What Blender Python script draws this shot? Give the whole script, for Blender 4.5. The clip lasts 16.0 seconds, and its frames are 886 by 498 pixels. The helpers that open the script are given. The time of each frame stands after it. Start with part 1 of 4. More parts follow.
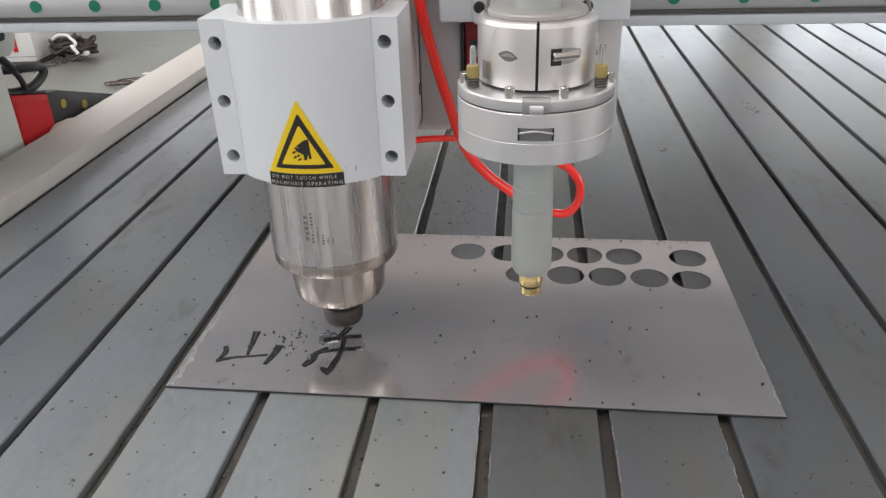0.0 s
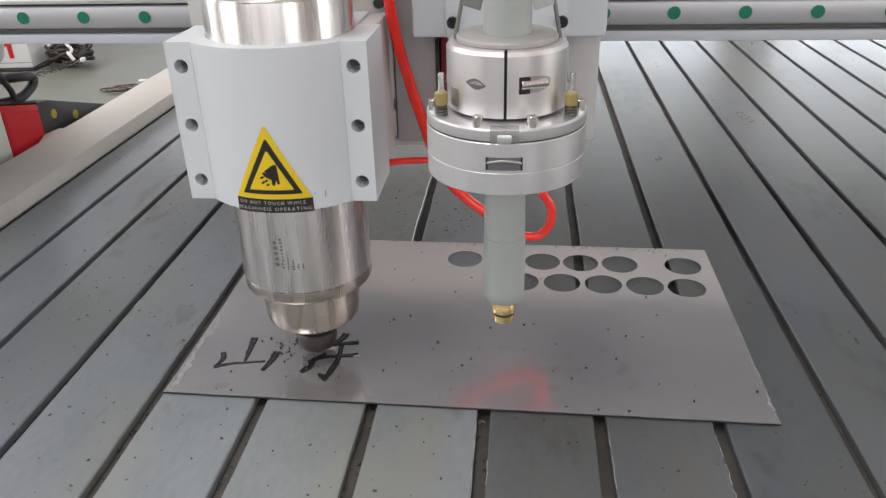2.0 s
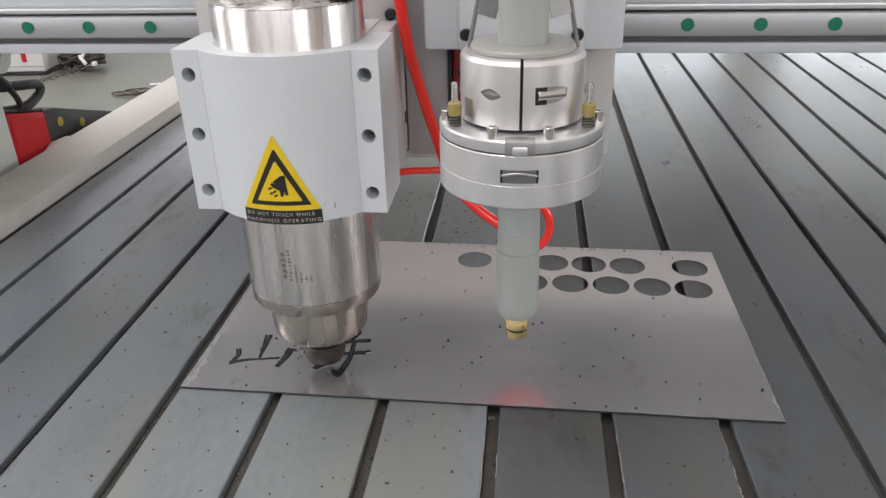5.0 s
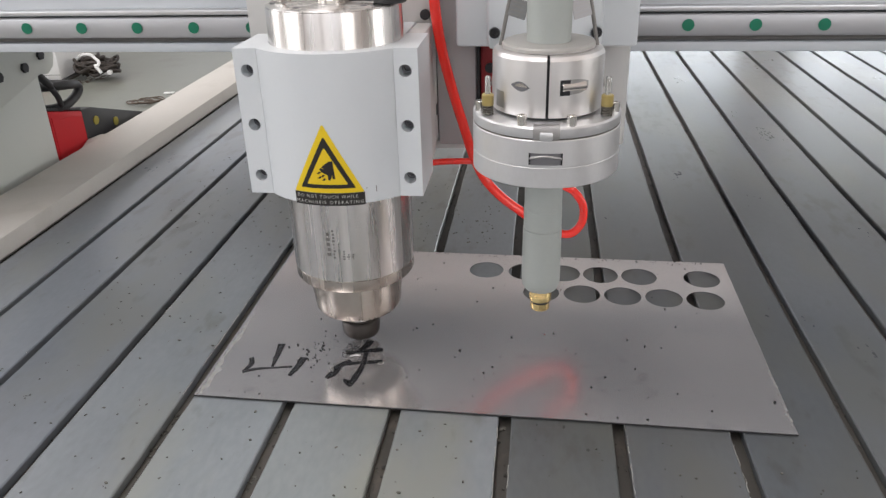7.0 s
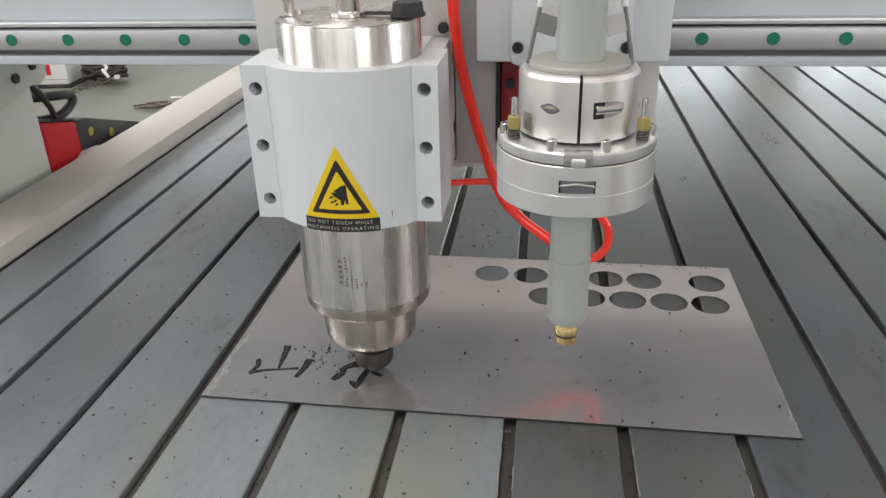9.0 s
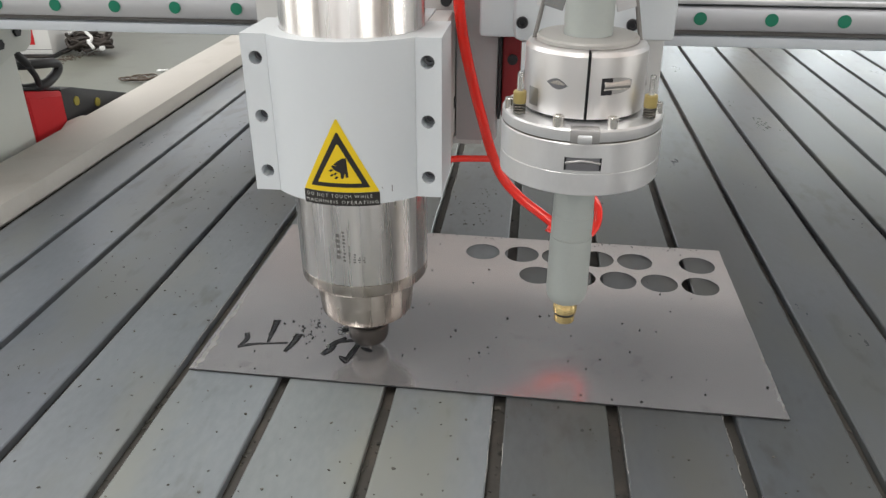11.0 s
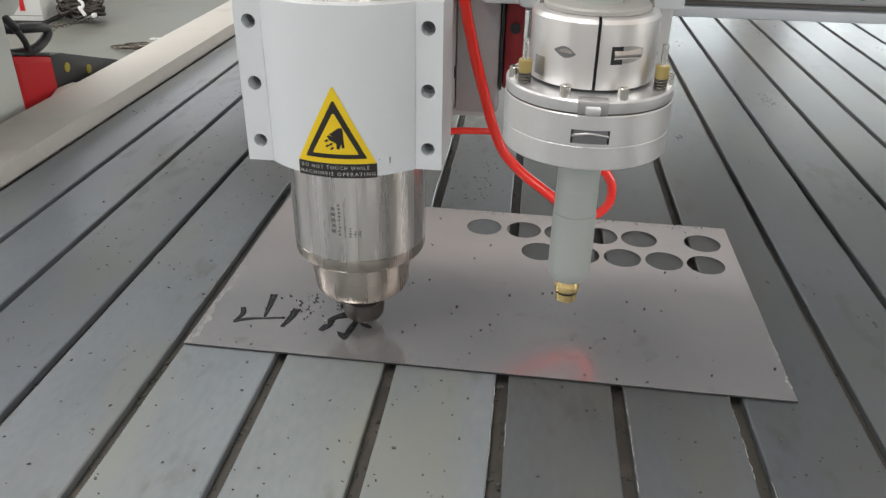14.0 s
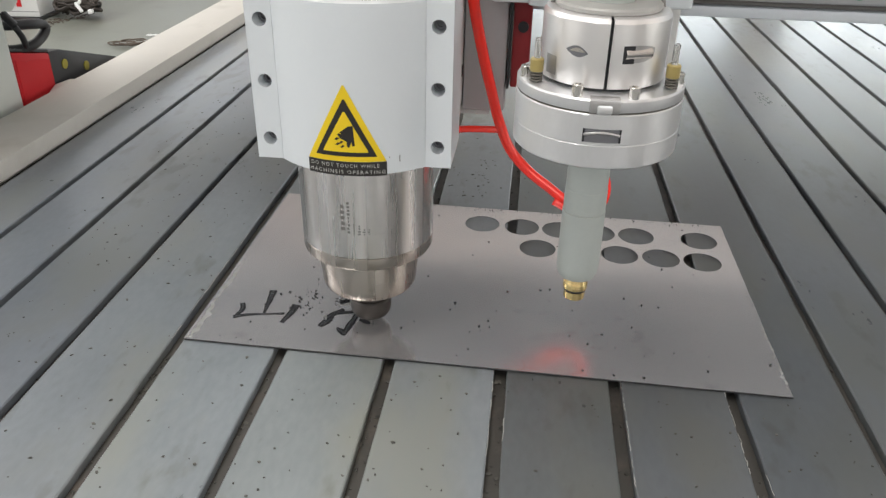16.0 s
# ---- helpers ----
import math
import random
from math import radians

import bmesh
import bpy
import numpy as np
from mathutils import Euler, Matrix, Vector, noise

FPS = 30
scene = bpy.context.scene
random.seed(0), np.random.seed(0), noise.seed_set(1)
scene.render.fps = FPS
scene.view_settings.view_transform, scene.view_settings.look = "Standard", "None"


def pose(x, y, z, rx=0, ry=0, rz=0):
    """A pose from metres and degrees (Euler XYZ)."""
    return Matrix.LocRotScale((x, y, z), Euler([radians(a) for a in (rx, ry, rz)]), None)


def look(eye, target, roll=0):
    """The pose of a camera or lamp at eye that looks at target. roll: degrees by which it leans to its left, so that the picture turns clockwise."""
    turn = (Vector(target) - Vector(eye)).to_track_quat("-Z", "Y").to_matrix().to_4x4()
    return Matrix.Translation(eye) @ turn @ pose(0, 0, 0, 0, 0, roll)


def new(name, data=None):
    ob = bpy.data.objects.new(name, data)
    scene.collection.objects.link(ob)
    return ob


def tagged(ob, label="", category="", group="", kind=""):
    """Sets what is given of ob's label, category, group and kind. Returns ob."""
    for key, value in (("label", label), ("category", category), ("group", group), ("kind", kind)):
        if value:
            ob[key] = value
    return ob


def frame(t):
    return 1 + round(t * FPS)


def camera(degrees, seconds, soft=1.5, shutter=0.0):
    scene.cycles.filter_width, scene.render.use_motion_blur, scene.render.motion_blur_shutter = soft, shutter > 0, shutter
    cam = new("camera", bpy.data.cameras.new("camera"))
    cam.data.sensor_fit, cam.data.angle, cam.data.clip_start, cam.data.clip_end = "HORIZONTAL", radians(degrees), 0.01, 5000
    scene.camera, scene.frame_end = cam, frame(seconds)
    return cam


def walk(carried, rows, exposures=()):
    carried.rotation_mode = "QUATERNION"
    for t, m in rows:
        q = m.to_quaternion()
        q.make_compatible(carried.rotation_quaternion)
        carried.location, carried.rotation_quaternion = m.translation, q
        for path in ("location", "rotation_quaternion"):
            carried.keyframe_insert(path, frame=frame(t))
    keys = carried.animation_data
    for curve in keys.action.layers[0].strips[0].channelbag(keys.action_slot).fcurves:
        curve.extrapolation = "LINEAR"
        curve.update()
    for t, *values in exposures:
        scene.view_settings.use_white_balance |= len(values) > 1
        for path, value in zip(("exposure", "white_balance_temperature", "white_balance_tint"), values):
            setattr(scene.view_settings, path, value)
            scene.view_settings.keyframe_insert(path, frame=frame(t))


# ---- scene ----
# ---------------------------------------------------------------- camera
cam = camera(60.39, 16.0, soft=1.4)
walk(cam, [
    (0, look((0.3045, -0.0124, 0.3890), (0.2229, 0.6921, 0.0190), -1.99)),
    (0.5, look((0.3020, -0.0147, 0.3884), (0.2244, 0.6903, 0.0183), -1.46)),
    (1, look((0.3001, -0.0157, 0.3896), (0.2228, 0.6905, 0.0218), -1.27)),
    (1.5, look((0.3000, -0.0156, 0.3900), (0.2229, 0.6919, 0.0247), -1.28)),
    (2, look((0.3027, -0.0165, 0.3907), (0.2262, 0.6923, 0.0276), -1.58)),
    (2.5, look((0.3023, -0.0177, 0.3908), (0.2266, 0.6919, 0.0292), -1.46)),
    (3, look((0.3013, -0.0192, 0.3900), (0.2264, 0.6915, 0.0305), -1.38)),
    (3.5, look((0.3010, -0.0214, 0.3905), (0.2262, 0.6890, 0.0303), -1.20)),
    (4, look((0.3007, -0.0251, 0.3912), (0.2242, 0.6849, 0.0307), -1.26)),
    (6.5, look((0.3005, -0.0350, 0.3956), (0.2061, 0.6775, 0.0441), -1.66)),
    (7, look((0.2998, -0.0339, 0.3962), (0.2043, 0.6792, 0.0462), -1.65)),
    (7.5, look((0.3010, -0.0323, 0.3967), (0.2043, 0.6811, 0.0478), -1.84)),
    (8, look((0.3002, -0.0332, 0.3954), (0.2030, 0.6813, 0.0490), -1.73)),
    (8.5, look((0.3023, -0.0353, 0.3966), (0.2026, 0.6791, 0.0506), -2.06)),
    (9, look((0.2994, -0.0385, 0.3961), (0.1987, 0.6763, 0.0512), -1.59)),
    (11.5, look((0.2927, -0.0361, 0.3896), (0.2104, 0.6693, 0.0213), 0.21)),
    (12, look((0.2917, -0.0341, 0.3885), (0.2106, 0.6692, 0.0161), 0.30)),
    (12.5, look((0.2915, -0.0319, 0.3875), (0.2117, 0.6691, 0.0103), 0.21)),
    (13, look((0.2913, -0.0298, 0.3871), (0.2112, 0.6691, 0.0061), 0.12)),
    (13.5, look((0.2872, -0.0273, 0.3848), (0.2090, 0.6708, 0.0020), 0.54)),
    (14, look((0.2844, -0.0226, 0.3826), (0.2073, 0.6736, -0.0038), 0.93)),
    (14.5, look((0.2841, -0.0238, 0.3826), (0.2082, 0.6708, -0.0069), 1.05)),
    (15, look((0.2844, -0.0254, 0.3840), (0.2099, 0.6703, -0.0038), 1.07)),
    (15.5, look((0.2850, -0.0260, 0.3843), (0.2117, 0.6692, -0.0048), 1.06)),
    (16, look((0.2830, -0.0269, 0.3838), (0.2097, 0.6686, -0.0048), 1.21)),
], exposures=((0, -0.26, 6500, 10), (8.3, -0.24, 6500, 10), (9.0, -0.23, 6570, 6), (14.5, -0.26, 6570, 6), (15.0, -0.11, 6570, 6), (16, -0.10, 6570, 6)))

# ---------------------------------------------------------------- world and light
world = bpy.data.worlds.new("world")
scene.world = world
world.use_nodes = True
wn = world.node_tree
sky = wn.nodes.new("ShaderNodeTexSky")
sky.sky_type, sky.sun_disc = "NISHITA", False
sky.sun_elevation, sky.sun_rotation = radians(40), radians(200)
wn.links.new(sky.outputs[0], wn.nodes["Background"].inputs[0])
wn.nodes["Background"].inputs[1].default_value = 0.1
FLOOR_Z = -0.78


def window_lamp(name, eye, target, w, h, watts, color):
    """A lamp set in a wall or roof opening out of view, as daylight."""
    la = bpy.data.lights.new(name, "AREA")
    la.shape, la.size, la.size_y, la.energy, la.color = "RECTANGLE", w, h, watts, color
    ob = new(name, la)
    ob.matrix_world = look(eye, target)
    return ob


DAY = (1.0, 0.968, 0.952)
for y, w, watts in ((-2.0, 3.0, 105), (2.7, 3.9, 195), (6.9, 3.9, 62), (11.1, 3.9, 80)):
    window_lamp("window_light", (-4.52, y, 2.3), (0, y, 2.3), w, 3.8, watts, DAY)
for x, watts in ((-2.9, 40), (0.9, 60), (4.7, 150)):
    window_lamp("window_light", (x, -5.92, 2.95), (x, 0, 2.95), 3.1, 2.8, watts, DAY)
# unseen east windows, added to fill the faces turned that way
for y in (-1.0, 4.0):
    window_lamp("window_light", (11.92, y, 2.2), (0, y, 2.2), 4.4, 3.0, 290, DAY)
# unseen roof opening, added to brighten upward faces
window_lamp("skylight", (-1.3, 0.6, 5.94), (-1.3, 0.6, 0), 1.4, 7.0, 265, DAY)
for x, watts in ((2.0, 130), (6.4, 150)):
    window_lamp("window_light", (x, 13.92, 1.95), (x, 0, 1.95), 3.4, 2.1, watts, (0.92, 0.96, 1.0))


# ---------------------------------------------------------------- materials
def mat(name, color, rough=0.5, metal=0.0, vary=0.15, scale=30.0, fine=400.0, bump=0.05, rvary=0.12, stretch=(1, 1, 1),
        dirt=None, dirt_at=0.62, dirt_scale=12.0, coat=0.0, island=0.0, spec=0.5, turned_grain=0.0, tint=False, stain=None, stain_at=0.335, stain_scale=38.0):
    m = bpy.data.materials.new(name)
    m.use_nodes = True
    n, l = m.node_tree.nodes, m.node_tree.links
    b = n["Principled BSDF"]
    b.inputs["Metallic"].default_value = metal
    b.inputs["Specular IOR Level"].default_value = spec
    b.inputs["Coat Weight"].default_value, b.inputs["Coat Roughness"].default_value = coat, 0.09
    tc = n.new("ShaderNodeTexCoord")
    mp = n.new("ShaderNodeMapping")
    mp.inputs["Scale"].default_value = stretch
    l.new(tc.outputs["Object"], mp.inputs[0])

    def noise_at(s, detail=4.0):
        t = n.new("ShaderNodeTexNoise")
        t.inputs["Scale"].default_value, t.inputs["Detail"].default_value = s, detail
        l.new(mp.outputs[0], t.inputs["Vector"])
        return t.outputs[0]

    def math_node(op, a, c, clamp=False):
        t = n.new("ShaderNodeMath")
        t.operation, t.use_clamp = op, clamp
        for i, v in enumerate((a, c)):
            if isinstance(v, (int, float)):
                t.inputs[i].default_value = v
            else:
                l.new(v, t.inputs[i])
        return t.outputs[0]

    big, small = noise_at(scale), noise_at(fine)
    both = math_node("ADD", math_node("MULTIPLY", big, 0.65), math_node("MULTIPLY", small, 0.35))
    value = math_node("ADD", math_node("MULTIPLY", math_node("SUBTRACT", both, 0.5), 2 * vary), 1.0)
    if island:
        src = n.new("ShaderNodeNewGeometry").outputs["Random Per Island"]
        value = math_node("MULTIPLY", value, math_node("ADD", math_node("MULTIPLY", src, 2 * island), 1 - island))
    hs = n.new("ShaderNodeHueSaturation")
    hs.inputs["Color"].default_value = (*color, 1)
    l.new(value, hs.inputs["Value"])
    out = hs.outputs[0]
    if dirt:
        mask = n.new("ShaderNodeMapRange")
        l.new(noise_at(dirt_scale, 8.0), mask.inputs[0])
        mask.inputs[1].default_value, mask.inputs[2].default_value = dirt_at, dirt_at + 0.16
        mx = n.new("ShaderNodeMix")
        mx.data_type = "RGBA"
        l.new(mask.outputs[0], mx.inputs[0])
        l.new(out, mx.inputs[6])
        mx.inputs[7].default_value = (*dirt, 1)
        out = mx.outputs[2]
    if stain:                                     # small smudges and scuffs, a few to the hand's breadth
        sm = n.new("ShaderNodeMapRange")
        l.new(math_node("MULTIPLY", noise_at(stain_scale, 6.0), noise_at(5.0, 3.0)), sm.inputs[0])
        sm.inputs[1].default_value, sm.inputs[2].default_value, sm.inputs[4].default_value = stain_at, stain_at + 0.09, 0.55
        ms = n.new("ShaderNodeMix")
        ms.data_type = "RGBA"
        l.new(sm.outputs[0], ms.inputs[0])
        l.new(out, ms.inputs[6])
        ms.inputs[7].default_value = (*stain, 1)
        out = ms.outputs[2]
    if tint:                                      # each piece's object colour multiplies in: its own tone and painted light
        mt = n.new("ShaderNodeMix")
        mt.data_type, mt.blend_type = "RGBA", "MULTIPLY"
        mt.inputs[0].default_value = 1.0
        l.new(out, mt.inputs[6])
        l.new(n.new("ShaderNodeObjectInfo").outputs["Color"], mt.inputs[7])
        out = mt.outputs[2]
    l.new(out, b.inputs["Base Color"])
    l.new(math_node("ADD", math_node("MULTIPLY", math_node("SUBTRACT", both, 0.5), 2 * rvary), rough, True), b.inputs["Roughness"])
    if turned_grain:                              # lathe marks run round the axis and smear reflections up and down
        tg = n.new("ShaderNodeTangent")
        tg.direction_type, tg.axis = "RADIAL", "Z"
        l.new(tg.outputs[0], b.inputs["Tangent"])
        b.inputs["Anisotropic"].default_value, b.inputs["Anisotropic Rotation"].default_value = turned_grain, 0.25
    if bump:
        bp = n.new("ShaderNodeBump")
        bp.inputs["Strength"].default_value, bp.inputs["Distance"].default_value = bump, 0.001
        l.new(both, bp.inputs["Height"])
        l.new(bp.outputs[0], b.inputs["Normal"])
    return m


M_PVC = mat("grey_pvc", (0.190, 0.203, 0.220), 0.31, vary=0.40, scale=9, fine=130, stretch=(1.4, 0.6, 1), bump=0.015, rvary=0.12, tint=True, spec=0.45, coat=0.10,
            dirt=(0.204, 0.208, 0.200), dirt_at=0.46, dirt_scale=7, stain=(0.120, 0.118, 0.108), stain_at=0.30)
M_BED = mat("oiled_steel_bed", (0.078, 0.072, 0.064), 0.6, 0.1, vary=0.3, scale=40, fine=500, bump=0.2, dirt=(0.13, 0.108, 0.092), dirt_at=0.52, dirt_scale=30)
M_BURR = mat("pale_burrs", (0.50, 0.49, 0.46), 0.6, 0.0, vary=0.2, bump=0.0)
M_SHEET = mat("rolled_sheet_steel", (0.745, 0.727, 0.735), 0.19, 0.80, vary=0.10, scale=11, fine=90, bump=0.0, rvary=0.05,
              stretch=(0.8, 1.2, 1), dirt=(0.665, 0.66, 0.68), dirt_at=0.46, dirt_scale=6, stain=(0.50, 0.49, 0.485), stain_at=0.36, stain_scale=55)
M_EDGE = mat("dark_steel_edge", (0.02, 0.02, 0.022), 0.6, 0.1, vary=0.3, scale=80, bump=0.1)
M_SMEAR = mat("pale_smear", (0.46, 0.45, 0.42), 0.42, 0.75, vary=0.45, scale=150, fine=600, bump=0.2, dirt=(0.52, 0.52, 0.52), dirt_at=0.42, dirt_scale=160)
M_FILM = mat("dried_residue", (0.42, 0.41, 0.40), 0.7, 0.0, vary=0.25, scale=90, fine=700, bump=0.3)
M_GROOVE = mat("dark_cut", (0.018, 0.018, 0.021), 0.62, 0.0, spec=0.2, vary=0.5, scale=120, fine=900, bump=0.4)
M_BRIGHTCUT = mat("bright_cut_edge", (0.75, 0.74, 0.72), 0.3, 1.0, vary=0.2, bump=0.2)
M_SWARF = mat("blued_swarf", (0.16, 0.16, 0.17), 0.25, 0.9, vary=0.4, scale=400, bump=0.0)
M_CRUMB = mat("brown_grey_crumbs", (0.085, 0.08, 0.07), 0.7, 0.0, vary=0.3, island=0.6, bump=0.0)
M_CHIP = mat("dark_chips", (0.05, 0.05, 0.055), 0.45, 0.6, vary=0.3, island=0.5, bump=0.0)
M_WHITE = mat("white_machine_paint", (0.665, 0.695, 0.715), 0.38, vary=0.035, scale=14, fine=350, bump=0.03, rvary=0.06, dirt=(0.50, 0.50, 0.49), dirt_at=0.70, dirt_scale=18)
M_WHITE2 = mat("white_plate_paint", (0.60, 0.595, 0.58), 0.45, vary=0.05, scale=10, fine=300, bump=0.04, dirt=(0.42, 0.41, 0.39), dirt_at=0.68, dirt_scale=14)
M_GREY = mat("grey_carriage_paint", (0.46, 0.45, 0.455), 0.45, vary=0.06, scale=12, fine=300, bump=0.04)
M_STEEL = mat("turned_stainless", (0.74, 0.71, 0.685), 0.27, 1.0, vary=0.22, scale=70, fine=260, bump=0.0, rvary=0.16, stretch=(1, 1, 0.02), turned_grain=0.75)
M_NOSE = mat("ground_steel_nose", (0.50, 0.452, 0.405), 0.27, 1.0, vary=0.14, scale=70, fine=300, stretch=(1, 1, 0.02), bump=0.0, rvary=0.05, turned_grain=0.8)
M_NUT = mat("oiled_brown_steel", (0.080, 0.072, 0.066), 0.38, 0.8, vary=0.2, scale=60, fine=600, bump=0.06)
M_ALU = mat("machined_aluminium", (0.86, 0.84, 0.83), 0.37, 0.9, vary=0.04, scale=30, fine=300, bump=0.006, rvary=0.06, turned_grain=0.5)
M_ALU2 = mat("satin_aluminium", (0.76, 0.76, 0.765), 0.37, 0.75, vary=0.10, scale=55, fine=420, bump=0.07, rvary=0.14, stretch=(1, 1, 0.45))
M_COLLAR = mat("dull_grey_collar", (0.40, 0.39, 0.37), 0.5, 0.3, vary=0.10, scale=60, fine=500, bump=0.05)
M_CHROME = mat("bright_screw", (0.72, 0.70, 0.67), 0.18, 1.0, vary=0.08, bump=0.0)
M_DARKSTEEL = mat("dark_spring_steel", (0.16, 0.15, 0.13), 0.35, 0.9, vary=0.2, bump=0.0)
M_BRASS = mat("brass", (1.0, 0.76, 0.36), 0.24, 1.0, vary=0.08, scale=60, bump=0.02)
M_GOLDPLASTIC = mat("amber_insulator", (0.36, 0.28, 0.10), 0.4, vary=0.12, scale=60, bump=0.02)
M_TORCH = mat("grey_green_plastic", (0.385, 0.41, 0.39), 0.45, vary=0.08, scale=20, fine=400, bump=0.02, rvary=0.05)
M_CLEAR = mat("clear_plastic", (0.90, 0.91, 0.90), 0.12, vary=0.02, bump=0.0)
M_CLEAR.node_tree.nodes["Principled BSDF"].inputs["Transmission Weight"].default_value = 0.85
M_HOSE = mat("red_hose", (1.0, 0.028, 0.016), 0.14, vary=0.05, scale=30, fine=300, bump=0.01, coat=0.6)
M_BLACK = mat("black_rubber", (0.018, 0.018, 0.02), 0.5, vary=0.2, scale=40, bump=0.05)
M_BOLT = mat("black_bolt", (0.03, 0.03, 0.033), 0.4, 0.5, vary=0.2, bump=0.02)
# carries the shade inside holes and recesses as a dark colour
M_SHADED_BORE = mat("shaded_bore", (0.16, 0.16, 0.17), 0.5, 0.3, vary=0.15, bump=0.05)
M_YELLOW = mat("yellow_sticker", (0.82, 0.58, 0.015), 0.42, vary=0.04, scale=40, bump=0.01)
M_DOT = mat("faded_yellow_dot", (0.31, 0.26, 0.025), 0.5, vary=0.1, scale=40, bump=0.01)
M_LBLACK = mat("black_print", (0.018, 0.015, 0.014), 0.45, vary=0.1, bump=0.0)
M_LGREY = mat("worn_white_print", (0.56, 0.56, 0.53), 0.5, vary=0.4, scale=900, fine=2500, bump=0.0)
M_ETCH = mat("etched_mark", (0.20, 0.19, 0.18), 0.5, 0.4, vary=0.2, bump=0.0)
M_RAILTOP = mat("polished_rail_edge", (0.62, 0.62, 0.63), 0.38, 0.9, vary=0.05, bump=0.01)
M_RAIL = mat("ground_rail_steel", (0.47, 0.475, 0.49), 0.42, 0.6, vary=0.06, scale=15, fine=400, bump=0.02, stretch=(0.3, 3, 3))
M_GREENCAP = mat("green_cap", (0.004, 0.17, 0.095), 0.4, vary=0.08, bump=0.02)
M_BEAM = mat("pale_beam_paint", (0.60, 0.635, 0.665), 0.35, vary=0.04, scale=6, fine=250, bump=0.03)
M_LEG = mat("grey_green_leg_paint", (0.58, 0.60, 0.56), 0.42, vary=0.06, scale=8, fine=250, bump=0.04, dirt=(0.42, 0.43, 0.40), dirt_at=0.6, dirt_scale=7)
M_FRAME = mat("beige_frame_paint", (0.56, 0.535, 0.495), 0.7, spec=0.2, vary=0.09, scale=9, fine=260, bump=0.05, dirt=(0.47, 0.445, 0.40), dirt_at=0.58, dirt_scale=8)
M_RED = mat("red_cover", (0.52, 0.016, 0.022), 0.55, spec=0.25, vary=0.08, scale=20, bump=0.03)
M_TAG = mat("grey_plastic_tag", (0.20, 0.205, 0.205), 0.25, vary=0.35, scale=120, fine=500, bump=0.4)
# aluminium darkened to carry the shade of shallow recesses
M_NOTCH = mat("shaded_recess_metal", (0.46, 0.45, 0.445), 0.35, 0.8, vary=0.1, bump=0.02)
M_SLIDER = mat("dark_red_plastic", (0.28, 0.02, 0.025), 0.45, vary=0.1, bump=0.02)
M_FLOOR = mat("green_painted_floor", (0.18, 0.188, 0.160), 0.42, vary=0.10, scale=1.2, fine=60, bump=0.02, dirt=(0.15, 0.148, 0.128), dirt_at=0.52, dirt_scale=2.5)
# unseen walls and roof are pinkish to tint what the sheet reflects
M_WALL = mat("plastered_wall", (0.66, 0.622, 0.612), 0.8, vary=0.08, scale=0.8, fine=20, bump=0.05, dirt=(0.48, 0.46, 0.45), dirt_at=0.6, dirt_scale=0.7)
M_ROOF = mat("roof_sheeting", (0.80, 0.735, 0.71), 0.7, vary=0.08, scale=1.0, fine=20, bump=0.05)
M_CABINET = mat("white_enamel", (0.75, 0.75, 0.74), 0.4, vary=0.04, scale=5, bump=0.02)
M_SCRAP = mat("dull_brown_wire", (0.105, 0.078, 0.06), 0.6, vary=0.3, scale=40, bump=0.1)
M_CABLE = mat("brown_black_cable", (0.035, 0.027, 0.022), 0.55, vary=0.3, scale=40, bump=0.1)


# ---------------------------------------------------------------- mesh helpers
def part(name, bm, material, parent=None, label="", smooth=True, at=None):
    me = bpy.data.meshes.new(name)
    if smooth:
        for f in bm.faces:
            f.smooth = True
        for e in bm.edges:
            if len(e.link_faces) == 2 and e.calc_face_angle(0) > radians(32):
                e.smooth = False
    bm.to_mesh(me)
    bm.free()
    me.materials.append(material)
    ob = new(name, me)
    if at:
        ob.location = at
    if parent:
        ob.parent = parent
    return tagged(ob, label=label)


def thing(name, label, category, at=(0, 0, 0), group="", kind=""):
    ob = new(name)
    ob.empty_display_size = 0.05
    ob.location = at
    return tagged(ob, label, category, group, kind)


def box(x0, x1, y0, y1, z0, z1, bevel=0.0, bm=None, seg=2):
    own = bmesh.new()
    bmesh.ops.create_cube(own, size=1)
    for v in own.verts:
        v.co = ((x0 + x1) / 2 + v.co.x * (x1 - x0), (y0 + y1) / 2 + v.co.y * (y1 - y0), (z0 + z1) / 2 + v.co.z * (z1 - z0))
    if bevel:
        bmesh.ops.bevel(own, geom=own.edges[:], offset=bevel, segments=seg, profile=0.5, affect="EDGES")
    return merge(bm, own)


def merge(bm, own):
    if bm is None:
        return own
    me = bpy.data.meshes.new("scratch")
    own.to_mesh(me)
    own.free()
    bm.from_mesh(me)
    bpy.data.meshes.remove(me)
    return bm


